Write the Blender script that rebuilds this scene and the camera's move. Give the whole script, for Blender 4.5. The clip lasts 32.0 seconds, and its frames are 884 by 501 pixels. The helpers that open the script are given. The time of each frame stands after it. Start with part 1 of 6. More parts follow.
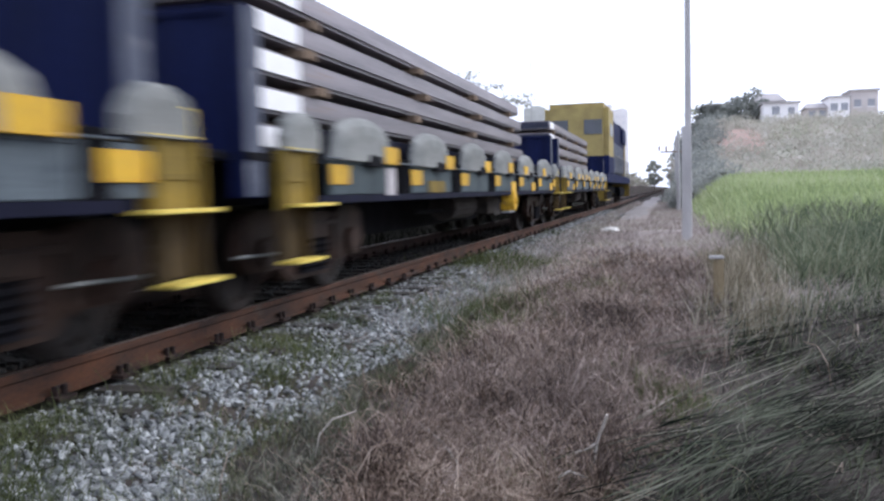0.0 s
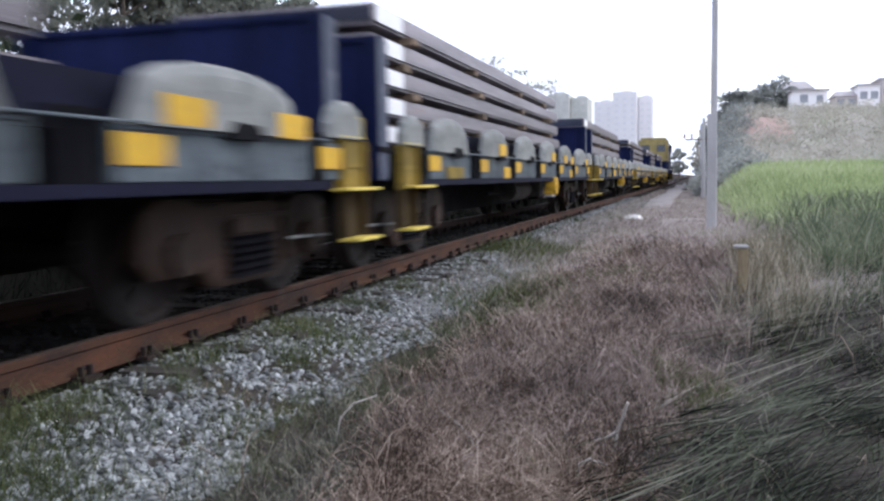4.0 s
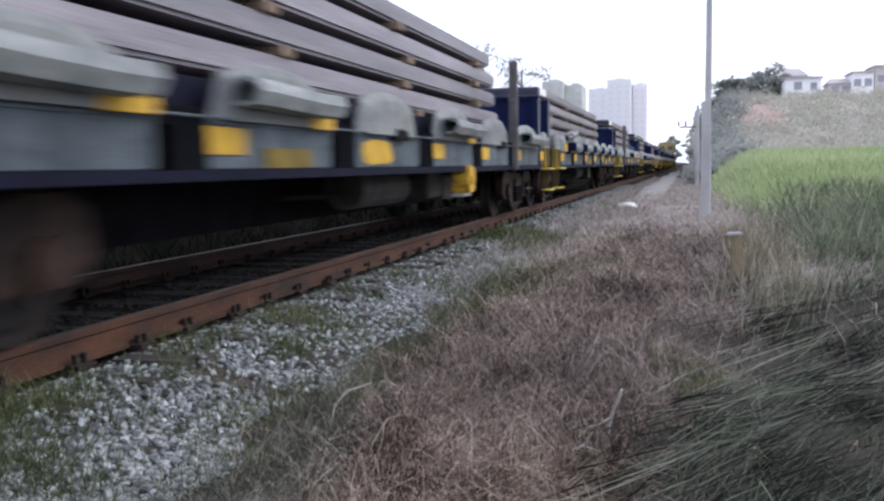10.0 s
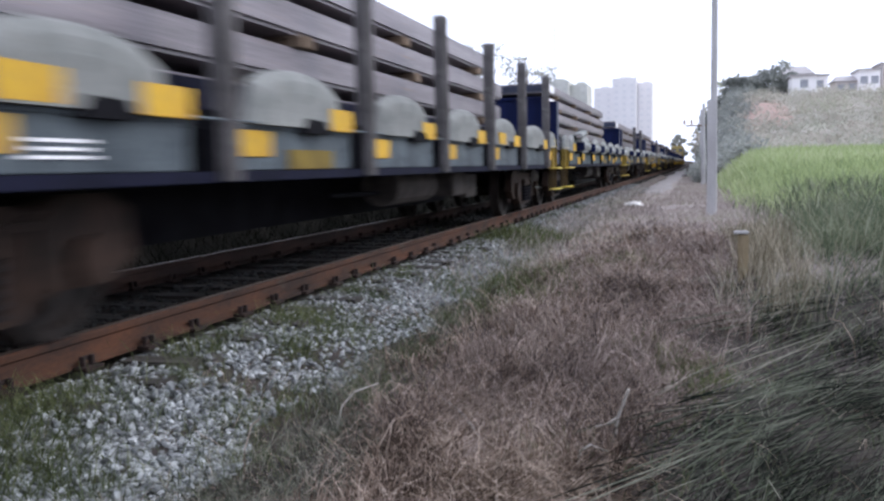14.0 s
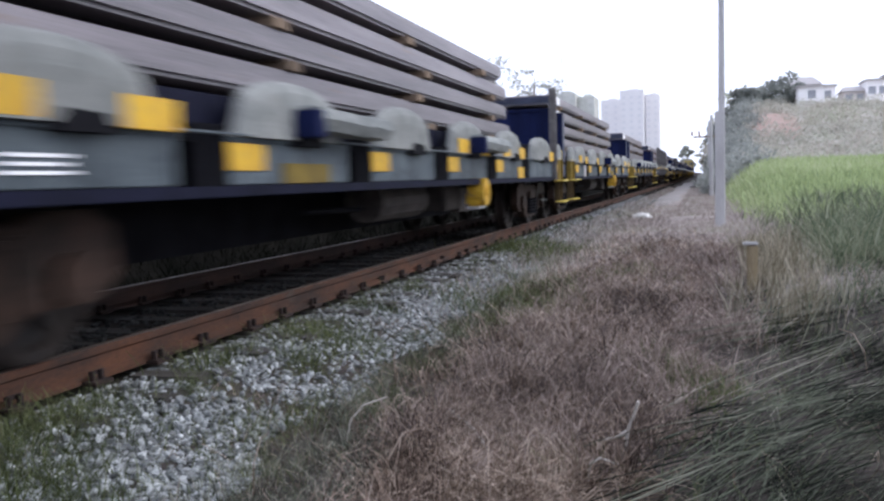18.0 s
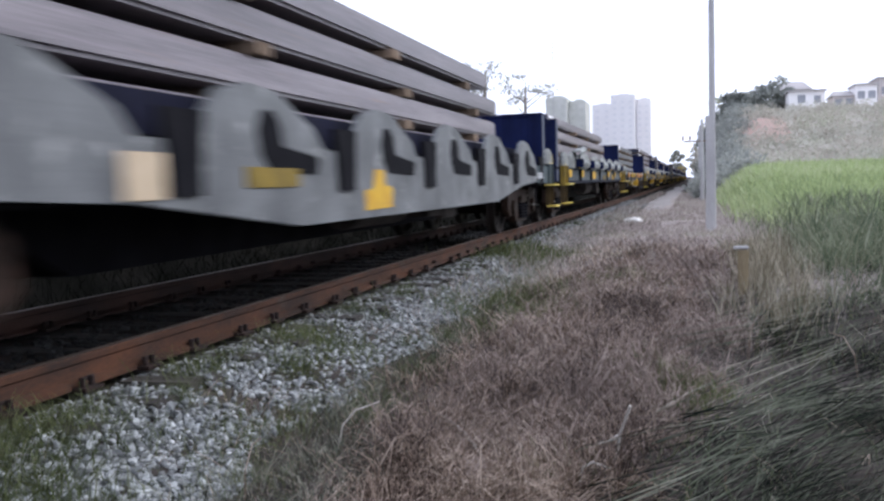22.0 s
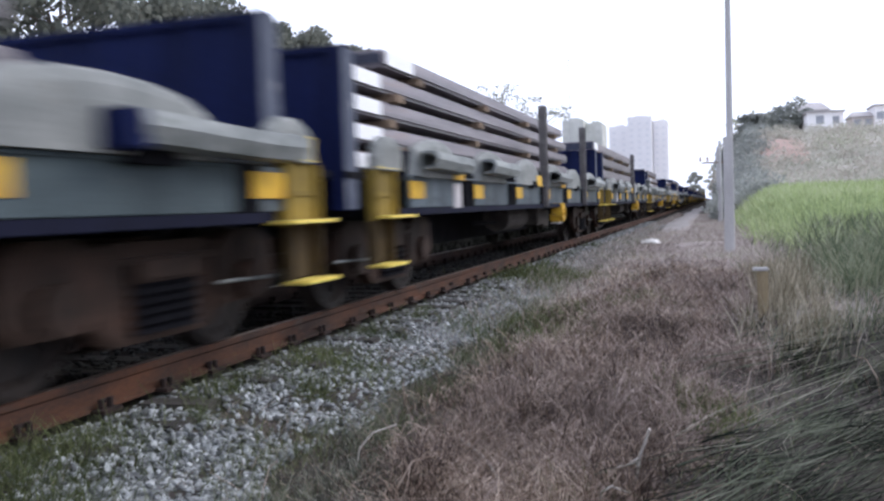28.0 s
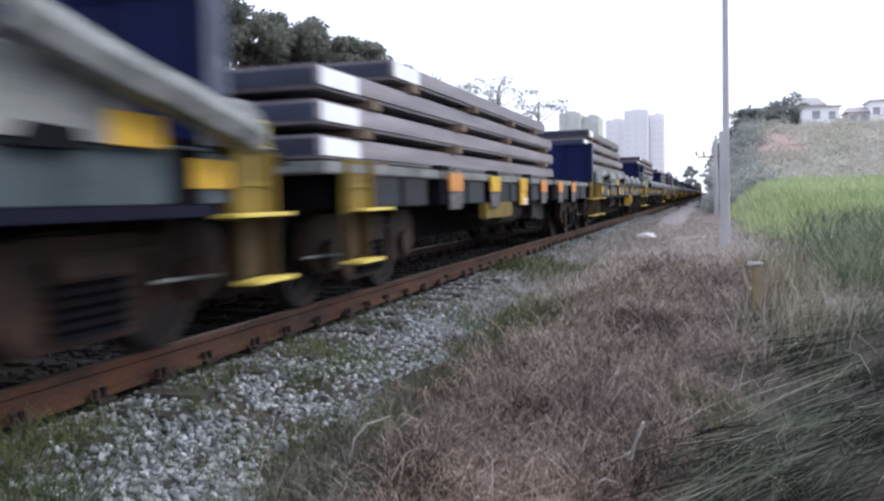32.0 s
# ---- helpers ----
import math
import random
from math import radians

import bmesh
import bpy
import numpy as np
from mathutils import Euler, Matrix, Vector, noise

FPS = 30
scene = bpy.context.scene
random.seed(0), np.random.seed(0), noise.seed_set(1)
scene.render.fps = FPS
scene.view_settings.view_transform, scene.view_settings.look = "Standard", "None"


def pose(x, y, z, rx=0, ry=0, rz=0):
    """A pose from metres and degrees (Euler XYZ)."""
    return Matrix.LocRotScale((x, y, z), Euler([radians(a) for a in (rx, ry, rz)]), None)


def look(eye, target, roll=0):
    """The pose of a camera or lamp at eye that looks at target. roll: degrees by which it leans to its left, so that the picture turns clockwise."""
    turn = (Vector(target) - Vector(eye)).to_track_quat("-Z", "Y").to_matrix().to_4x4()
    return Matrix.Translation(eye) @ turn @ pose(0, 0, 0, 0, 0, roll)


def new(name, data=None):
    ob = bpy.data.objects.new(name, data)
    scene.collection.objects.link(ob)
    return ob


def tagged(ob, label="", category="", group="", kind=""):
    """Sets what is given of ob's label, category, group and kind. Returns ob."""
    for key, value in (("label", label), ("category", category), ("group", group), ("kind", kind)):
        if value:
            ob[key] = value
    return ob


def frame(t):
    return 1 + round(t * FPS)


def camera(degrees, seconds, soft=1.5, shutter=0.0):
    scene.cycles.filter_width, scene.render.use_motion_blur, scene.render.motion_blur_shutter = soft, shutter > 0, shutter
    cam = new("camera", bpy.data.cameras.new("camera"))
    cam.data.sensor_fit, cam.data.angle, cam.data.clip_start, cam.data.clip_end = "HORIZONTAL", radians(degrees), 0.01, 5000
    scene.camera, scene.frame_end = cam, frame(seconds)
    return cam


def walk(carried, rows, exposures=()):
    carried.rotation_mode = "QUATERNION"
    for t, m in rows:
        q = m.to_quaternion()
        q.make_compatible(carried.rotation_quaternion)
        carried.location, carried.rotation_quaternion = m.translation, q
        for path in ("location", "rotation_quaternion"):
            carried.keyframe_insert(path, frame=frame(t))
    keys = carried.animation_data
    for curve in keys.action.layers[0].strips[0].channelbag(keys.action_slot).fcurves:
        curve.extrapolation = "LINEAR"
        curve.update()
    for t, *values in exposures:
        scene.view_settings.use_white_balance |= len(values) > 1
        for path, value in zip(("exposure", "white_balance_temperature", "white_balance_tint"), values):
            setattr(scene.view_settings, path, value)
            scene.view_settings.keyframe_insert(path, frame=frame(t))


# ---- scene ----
cam = camera(54.0, 32.0, soft=2.5, shutter=0.55)
PATH = [
    (0.0, pose(0, 0, 0.85, 86.22, 1.43, 14.70)),
    (0.5, pose(0, 0, 0.85, 85.72, 1.40, 14.84)),
    (1.0, pose(0, 0, 0.85, 85.75, 1.06, 15.33)),
    (1.5, pose(0, 0, 0.85, 85.52, 1.35, 15.78)),
    (2.0, pose(0, 0, 0.85, 85.27, 1.20, 15.85)),
    (2.5, pose(0, 0, 0.85, 85.15, 1.17, 15.84)),
    (3.0, pose(0, 0, 0.85, 85.20, 1.14, 16.07)),
    (3.5, pose(0, 0, 0.85, 85.26, 0.92, 16.21)),
    (5.5, pose(0, 0, 0.85, 85.44, 1.09, 16.20)),
    (6.0, pose(0, 0, 0.85, 85.32, 1.27, 16.44)),
    (6.5, pose(0, 0, 0.85, 85.20, 1.34, 16.38)),
    (7.0, pose(0, 0, 0.85, 85.03, 1.26, 16.43)),
    (7.5, pose(0, 0, 0.85, 84.84, 1.38, 16.29)),
    (8.0, pose(0, 0, 0.85, 84.57, 1.12, 16.31)),
    (8.5, pose(0, 0, 0.85, 84.58, 1.22, 16.09)),
    (9.0, pose(0, 0, 0.85, 84.50, 1.16, 16.20)),
    (9.5, pose(0, 0, 0.85, 84.47, 0.96, 15.93)),
    (10.0, pose(0, 0, 0.85, 84.51, 0.94, 15.81)),
    (10.5, pose(0, 0, 0.85, 84.35, 0.69, 16.10)),
    (11.0, pose(0, 0, 0.85, 84.47, 0.53, 16.25)),
    (11.5, pose(0, 0, 0.85, 84.40, 0.74, 15.89)),
    (12.0, pose(0, 0, 0.85, 84.44, 1.06, 16.12)),
    (12.5, pose(0, 0, 0.85, 84.34, 1.11, 16.10)),
    (13.0, pose(0, 0, 0.85, 84.46, 1.28, 16.49)),
    (13.5, pose(0, 0, 0.85, 84.39, 1.13, 16.43)),
    (14.0, pose(0, 0, 0.85, 84.53, 1.29, 16.18)),
    (14.5, pose(0, 0, 0.85, 84.65, 1.07, 16.22)),
    (16.5, pose(0, 0, 0.85, 85.16, 1.64, 16.42)),
    (17.0, pose(0, 0, 0.85, 85.22, 1.60, 16.44)),
    (17.5, pose(0, 0, 0.85, 85.32, 1.49, 16.63)),
    (18.0, pose(0, 0, 0.85, 85.39, 1.66, 16.69)),
    (18.5, pose(0, 0, 0.85, 85.55, 1.85, 16.56)),
    (19.0, pose(0, 0, 0.85, 85.59, 1.76, 16.34)),
    (19.5, pose(0, 0, 0.85, 85.35, 1.75, 16.23)),
    (20.0, pose(0, 0, 0.85, 85.36, 1.70, 16.11)),
    (20.5, pose(0, 0, 0.85, 85.35, 1.73, 16.21)),
    (21.0, pose(0, 0, 0.85, 85.38, 1.87, 16.33)),
    (21.5, pose(0, 0, 0.85, 85.34, 1.93, 16.19)),
    (22.0, pose(0, 0, 0.85, 85.68, 1.73, 16.14)),
    (22.5, pose(0, 0, 0.85, 85.93, 1.87, 16.21)),
    (23.0, pose(0, 0, 0.85, 86.04, 1.63, 16.44)),
    (23.5, pose(0, 0, 0.85, 86.02, 1.63, 16.63)),
    (24.0, pose(0, 0, 0.85, 86.05, 1.59, 16.30)),
    (24.5, pose(0, 0, 0.85, 86.26, 1.36, 16.29)),
    (25.0, pose(0, 0, 0.85, 86.35, 1.05, 16.30)),
    (25.5, pose(0, 0, 0.85, 86.82, 0.88, 16.23)),
    (27.5, pose(0, 0, 0.85, 87.30, 1.99, 17.13)),
    (28.0, pose(0, 0, 0.85, 87.17, 1.90, 17.26)),
    (28.5, pose(0, 0, 0.85, 87.43, 2.13, 17.41)),
    (29.0, pose(0, 0, 0.85, 87.29, 1.94, 17.03)),
    (29.5, pose(0, 0, 0.85, 87.08, 1.79, 16.63)),
    (30.0, pose(0, 0, 0.85, 86.99, 1.51, 16.65)),
    (30.5, pose(0, 0, 0.85, 86.93, 1.56, 16.83)),
    (31.0, pose(0, 0, 0.85, 86.89, 1.37, 16.93)),
    (31.5, pose(0, 0, 0.85, 86.77, 1.41, 17.13)),
    (32.0, pose(0, 0, 0.85, 86.65, 1.46, 16.99)),
]
walk(cam, PATH)

# ---- light ----
world = bpy.data.worlds.new("overcast_sky")
scene.world = world
world.use_nodes = True
wn = world.node_tree
wn.nodes.clear()
w_out = wn.nodes.new("ShaderNodeOutputWorld")
w_bg = wn.nodes.new("ShaderNodeBackground")
w_sky = wn.nodes.new("ShaderNodeTexSky")
w_sky.sky_type = "NISHITA"
w_sky.sun_disc = False
w_sky.sun_elevation = radians(38)
w_sky.sun_rotation = radians(60)
w_sky.dust_density = 3.0
w_mul = wn.nodes.new("ShaderNodeMix")
w_mul.data_type = "RGBA"
w_mul.blend_type = "MULTIPLY"
w_mul.inputs[0].default_value = 1.0
w_mul.inputs[7].default_value = (0.1, 0.1, 0.1, 1)
w_mix = wn.nodes.new("ShaderNodeMix")
w_mix.data_type = "RGBA"
w_mix.inputs[0].default_value = 0.86
w_mix.inputs[7].default_value = (1.05, 1.13, 1.42, 1)
wn.links.new(w_sky.outputs[0], w_mul.inputs[6])
wn.links.new(w_mul.outputs[2], w_mix.inputs[6])
wn.links.new(w_mix.outputs[2], w_bg.inputs[0])
w_bg.inputs[1].default_value = 1.36
wn.links.new(w_bg.outputs[0], w_out.inputs[0])

sun = new("sun", bpy.data.lights.new("sun", "SUN"))
sun.data.energy = 1.35
sun.data.angle = radians(28)
sun.data.color = (1.0, 0.99, 0.97)
sun.matrix_world = look((30, 17, 27), (0, 0, 0))

# ---- materials ----
MATS = {}


def mat(name, base, dark=None, rough=0.8, metal=0.0, scale=6.0, fine=60.0, bump=0.25, wear=None, wear_at=0.62, rand=0.0,
        island=False, stretch=(1, 1, 1), spec=0.4):
    """Painted or natural surface: two-scale noise between two colours, optional worn patches, relief."""
    if name in MATS:
        return MATS[name]
    m = bpy.data.materials.new(name)
    m.use_nodes = True
    t = m.node_tree
    n, l = t.nodes, t.links
    b = n["Principled BSDF"]
    b.inputs["Roughness"].default_value = rough
    b.inputs["Metallic"].default_value = metal
    b.inputs["Specular IOR Level"].default_value = spec
    co = n.new("ShaderNodeTexCoord")
    mp = n.new("ShaderNodeMapping")
    mp.inputs["Scale"].default_value = stretch
    l.new(co.outputs["Object"], mp.inputs[0])
    big = n.new("ShaderNodeTexNoise")
    big.inputs["Scale"].default_value = scale
    big.inputs["Detail"].default_value = 5
    sml = n.new("ShaderNodeTexNoise")
    sml.inputs["Scale"].default_value = fine
    sml.inputs["Detail"].default_value = 3
    l.new(mp.outputs[0], big.inputs[0])
    l.new(mp.outputs[0], sml.inputs[0])
    add = n.new("ShaderNodeMath")
    add.operation = "MULTIPLY_ADD"
    add.inputs[1].default_value = 0.4
    l.new(sml.outputs[0], add.inputs[0])
    l.new(big.outputs[0], add.inputs[2])
    rmp = n.new("ShaderNodeMapRange")
    rmp.inputs[1].default_value, rmp.inputs[2].default_value = 0.5, 0.9
    l.new(add.outputs[0], rmp.inputs[0])
    mix = n.new("ShaderNodeMix")
    mix.data_type = "RGBA"
    d = dark or tuple(c * 0.55 for c in base)
    mix.inputs[6].default_value = (*d, 1)
    mix.inputs[7].default_value = (*base, 1)
    l.new(rmp.outputs[0], mix.inputs[0])
    out = mix.outputs[2]
    if wear:
        wnz = n.new("ShaderNodeTexNoise")
        wnz.inputs["Scale"].default_value = scale * 1.7
        wnz.inputs["Detail"].default_value = 8
        wnz.inputs["Roughness"].default_value = 0.7
        l.new(mp.outputs[0], wnz.inputs[0])
        wr = n.new("ShaderNodeMapRange")
        wr.inputs[1].default_value, wr.inputs[2].default_value = wear_at - 0.04, wear_at + 0.06
        l.new(wnz.outputs[0], wr.inputs[0])
        wm = n.new("ShaderNodeMix")
        wm.data_type = "RGBA"
        wm.inputs[7].default_value = (*wear, 1)
        l.new(wr.outputs[0], wm.inputs[0])
        l.new(out, wm.inputs[6])
        out = wm.outputs[2]
    if rand:
        if island:
            src = n.new("ShaderNodeNewGeometry").outputs["Random Per Island"]
        else:
            src = n.new("ShaderNodeObjectInfo").outputs["Random"]
        rr = n.new("ShaderNodeMapRange")
        rr.inputs[3].default_value, rr.inputs[4].default_value = 1 - rand, 1 + rand
        l.new(src, rr.inputs[0])
        hsv = n.new("ShaderNodeHueSaturation")
        l.new(rr.outputs[0], hsv.inputs["Value"])
        l.new(out, hsv.inputs["Color"])
        out = hsv.outputs[0]
    l.new(out, b.inputs["Base Color"])
    if bump:
        bp = n.new("ShaderNodeBump")
        bp.inputs["Strength"].default_value = bump
        bp.inputs["Distance"].default_value = 0.01
        l.new(add.outputs[0], bp.inputs["Height"])
        l.new(bp.outputs[0], b.inputs["Normal"])
    MATS[name] = m
    return m


def blend_mat(name, cols, scale, rough=0.9, island=0.35, translucent=0.0, spec=0.2):
    """Plants and soil: a ramp of colours over patches of the ground, each blade a little different."""
    m = bpy.data.materials.new(name)
    m.use_nodes = True
    t = m.node_tree
    n, l = t.nodes, t.links
    b = n["Principled BSDF"]
    b.inputs["Roughness"].default_value = rough
    b.inputs["Specular IOR Level"].default_value = spec
    co = n.new("ShaderNodeTexCoord")
    nz = n.new("ShaderNodeTexNoise")
    nz.inputs["Scale"].default_value = scale
    nz.inputs["Detail"].default_value = 6
    l.new(co.outputs["Object"], nz.inputs[0])
    geo = n.new("ShaderNodeNewGeometry")
    mad = n.new("ShaderNodeMath")
    mad.operation = "MULTIPLY_ADD"
    mad.inputs[1].default_value = island
    l.new(geo.outputs["Random Per Island"], mad.inputs[0])
    l.new(nz.outputs[0], mad.inputs[2])
    sub = n.new("ShaderNodeMath")
    sub.operation = "SUBTRACT"
    sub.inputs[1].default_value = island / 2
    l.new(mad.outputs[0], sub.inputs[0])
    rp = n.new("ShaderNodeValToRGB")
    e = rp.color_ramp.elements
    k = len(cols)
    for i, c in enumerate(cols):
        at = 0.3 + 0.4 * i / (k - 1)
        if i < 2:
            e[i].position = at
        else:
            e.new(at)
    for i, c in enumerate(cols):
        e[i].position = 0.3 + 0.4 * i / (k - 1)
        e[i].color = (*c, 1)
    l.new(sub.outputs[0], rp.inputs[0])
    l.new(rp.outputs[0], b.inputs["Base Color"])
    if translucent:
        tr = n.new("ShaderNodeBsdfTranslucent")
        ms = n.new("ShaderNodeMixShader")
        ms.inputs[0].default_value = translucent
        l.new(rp.outputs[0], tr.inputs[0])
        l.new(b.outputs[0], ms.inputs[1])
        l.new(tr.outputs[0], ms.inputs[2])
        l.new(ms.outputs[0], n["Material Output"].inputs[0])
    MATS[name] = m
    return m


# Darker version of the grey side paint.
GREYD = mat("darker_teal_grey_paint", (0.085, 0.115, 0.125), (0.03, 0.045, 0.052), 0.75, scale=2.0, wear=(0.16, 0.17, 0.16), wear_at=0.64, rand=0.2)
GREY = mat("grey_paint", (0.132, 0.162, 0.180), (0.032, 0.045, 0.056), 0.6, scale=2.2, wear=(0.025, 0.034, 0.046), wear_at=0.57, rand=0.22, spec=0.35)
PALE = mat("pale_dusty_paint", (0.30, 0.305, 0.29), (0.12, 0.13, 0.126), 0.85, scale=3.0, wear=(0.17, 0.15, 0.12), wear_at=0.66, rand=0.12)
NAVY = mat("navy_black_board", (0.011, 0.012, 0.030), (0.006, 0.007, 0.016), 0.7, scale=3.0, spec=0.1)
BLUE = mat("dark_blue_paint", (0.010, 0.017, 0.078), (0.004, 0.007, 0.030), 0.65, scale=2.0, wear=(0.05, 0.05, 0.07), wear_at=0.70, stretch=(1, 1, 0.3), spec=0.1)
YEL = mat("yellow_paint", (0.72, 0.45, 0.03), (0.50, 0.27, 0.03), 0.65, scale=6.0, wear=(0.24, 0.15, 0.07), wear_at=0.62, rand=0.12)
OCHRE = mat("dirty_yellow_paint", (0.255, 0.175, 0.024), (0.13, 0.09, 0.02), 0.75, scale=4.0, wear=(0.08, 0.06, 0.03), wear_at=0.66, rand=0.15)
# Darker, browner ochre for step legs and lower step panels.
DULL = mat("dark_ochre", (0.088, 0.056, 0.018), (0.036, 0.024, 0.011), 0.8, scale=4.0)
TREAD = mat("bright_yellow_tread", (0.85, 0.68, 0.16), (0.7, 0.52, 0.10), 0.5, scale=9.0)
BLACK = mat("grimy_black_steel", (0.014, 0.014, 0.017), (0.006, 0.006, 0.008), 0.75, scale=4.0, wear=(0.03, 0.024, 0.02), wear_at=0.70, spec=0.05)
RUST = mat("rusty_cast_steel", (0.050, 0.027, 0.019), (0.006, 0.005, 0.004), 0.65, scale=5.0, rand=0.1, spec=0.2)
GEAR = mat("dusty_brake_gear", (0.072, 0.062, 0.056), (0.02, 0.017, 0.016), 0.8, scale=5.0, rand=0.3, spec=0.2)
WHEEL = mat("wheel_steel", (0.026, 0.018, 0.015), (0.006, 0.005, 0.005), 0.6, 0.0, scale=6.0, spec=0.3)
RAILM = mat("rusty_rail", (0.098, 0.038, 0.018), (0.026, 0.014, 0.010), 0.85, scale=5.0, fine=60, stretch=(1, 0.35, 1), wear=(0.055, 0.038, 0.030), wear_at=0.60)
RAILTOP = mat("worn_rail_top", (0.24, 0.20, 0.18), (0.13, 0.10, 0.085), 0.45, 0.5, scale=4.0, stretch=(1, 0.1, 1))
SLAB = mat("mill_scale_steel", (0.245, 0.215, 0.232), (0.088, 0.077, 0.088), 0.42, 0.0, scale=2.0, fine=25, stretch=(1, 0.16, 3), wear=(0.22, 0.15, 0.12), wear_at=0.64, rand=0.26, spec=0.8)
DIMSLAB = mat("dull_scaled_steel", (0.165, 0.170, 0.180), (0.055, 0.058, 0.064), 0.5, 0.0, scale=2.0, fine=25, stretch=(1, 0.16, 3), wear=(0.20, 0.19, 0.19), wear_at=0.62, rand=0.26, spec=0.5)
# Blue-black for slab ends turned away from the light; shade as colour.
DARKEND = mat("blue_black_shaded_steel", (0.030, 0.036, 0.065), (0.012, 0.015, 0.03), 0.6, scale=3.0, fine=30, rand=0.3)
FADED = mat("faded_blue_grey_paint", (0.105, 0.118, 0.155), (0.04, 0.05, 0.085), 0.75, scale=3.0, wear=(0.30, 0.30, 0.32), wear_at=0.62)
TRAY = mat("mottled_galvanised_sheet", (0.36, 0.37, 0.36), (0.13, 0.14, 0.14), 0.7, scale=5.0, fine=30, wear=(0.09, 0.11, 0.085), wear_at=0.58)
WHITE = mat("white_marking_paint", (0.93, 0.93, 0.95), (0.86, 0.86, 0.88), 0.5, scale=8.0)
DIMWHITE = mat("grubby_white_paint", (0.55, 0.52, 0.52), (0.40, 0.37, 0.38), 0.6, scale=6.0)
NOTICE = mat("yellowed_notice_paint", (0.60, 0.48, 0.34), (0.46, 0.36, 0.24), 0.6, scale=7.0)
WOOD = mat("rough_sawn_timber", (0.25, 0.18, 0.125), (0.12, 0.085, 0.06), 0.9, scale=4.0, fine=50, stretch=(1, 4, 4), rand=0.3)
SLEEP = mat("weathered_sleeper_wood", (0.075, 0.066, 0.06), (0.03, 0.027, 0.025), 0.95, scale=3.0, fine=40, stretch=(0.3, 4, 4), rand=0.2)
STONE = mat("crushed_granite", (0.425, 0.438, 0.435), (0.105, 0.112, 0.112), 0.9, scale=14.0, fine=90, bump=0.4, rand=0.60, island=True)
STONE1 = mat("crushed_granite_piece", (0.41, 0.425, 0.425), (0.105, 0.112, 0.112), 0.9, scale=14.0, fine=90, bump=0.4, rand=0.50)
# Track-bed stones coloured dark for the shade under the train.
SHADESTONE = mat("shade_dark_ballast", (0.066, 0.068, 0.066), (0.02, 0.02, 0.02), 0.85, scale=8.0, fine=60, rand=0.45, island=True)
CONC = mat("weathered_concrete", (0.50, 0.49, 0.49), (0.37, 0.36, 0.36), 0.9, scale=3.0, fine=50, stretch=(1, 1, 0.3))
# Pale walls pushed near white, with haze put into the colour.
WALLP = mat("haze_pale_render", (0.90, 0.88, 0.88), (0.85, 0.83, 0.83), 0.9, scale=0.5, fine=5)
# Tower windows in almost the wall tone, contrast lost to haze.
TOWERWIN = mat("haze_paled_tower_window", (0.83, 0.82, 0.83), (0.78, 0.77, 0.78), 0.8, scale=0.5, fine=5)
# House window glass lightened for haze.
PANE = mat("haze_paled_window_glass", (0.36, 0.37, 0.40), (0.26, 0.27, 0.30), 0.2, scale=1.0, bump=0)
WALLQ = mat("bare_block_wall", (0.62, 0.57, 0.55), (0.5, 0.46, 0.45), 0.9, scale=0.8, fine=6)
ROOF = mat("grey_roof_sheet", (0.46, 0.43, 0.43), (0.36, 0.34, 0.34), 0.8, scale=1.0, fine=9)
GLASS = mat("dark_window_glass", (0.10, 0.11, 0.13), (0.06, 0.07, 0.08), 0.15, scale=1.0, bump=0)
SPRAY = mat("faded_spray_paint", (0.16, 0.19, 0.30), (0.04, 0.05, 0.12), 0.7, scale=9.0, fine=30)
STAKE = mat("dusty_stake_steel", (0.15, 0.14, 0.14), (0.07, 0.065, 0.065), 0.8, scale=5.0, wear=(0.26, 0.25, 0.24), wear_at=0.62)
BARK = mat("tree_bark", (0.16, 0.125, 0.10), (0.08, 0.062, 0.05), 0.95, scale=3.0, fine=20, stretch=(3, 3, 0.5))
PALEBARK = mat("pale_pine_bark", (0.36, 0.32, 0.29), (0.26, 0.23, 0.21), 0.95, scale=3.0, fine=20)
BAG = mat("white_plastic_litter", (0.78, 0.76, 0.72), (0.6, 0.58, 0.54), 0.5, scale=8.0)
ORANGE = mat("orange_paint", (0.70, 0.30, 0.08), (0.5, 0.2, 0.05), 0.6, scale=5.0, wear=(0.3, 0.15, 0.08), wear_at=0.68)
SOIL = blend_mat("dry_soil_and_litter", [(0.030, 0.027, 0.025), (0.055, 0.048, 0.044), (0.085, 0.072, 0.066), (0.06, 0.06, 0.045)], 1.3, island=0.0, spec=0.02)
DRY = blend_mat("dry_brown_grass", [(0.036, 0.024, 0.019), (0.105, 0.073, 0.056), (0.215, 0.158, 0.124), (0.33, 0.25, 0.20), (0.54, 0.44, 0.365)], 1.6, island=0.5, translucent=0.15)
# Near-black ramp colours stand in for shaded gaps between the paler strands.
REED = blend_mat("shade_toned_flat_grass", [(0.002, 0.003, 0.002), (0.003, 0.005, 0.004), (0.007, 0.010, 0.008), (0.020, 0.027, 0.019), (0.15, 0.165, 0.122)], 2.2, island=0.60, translucent=0.1, spec=0.02)
# Greens set lighter than real grass, for haze over the bank.
GREEN = blend_mat("fresh_green_grass", [(0.25, 0.31, 0.16), (0.34, 0.41, 0.21), (0.44, 0.52, 0.26), (0.50, 0.54, 0.34)], 0.16, translucent=0.3)
BANK = blend_mat("grassy_bank_soil", [(0.17, 0.20, 0.11), (0.23, 0.26, 0.14), (0.26, 0.25, 0.17)], 0.3, island=0.0)
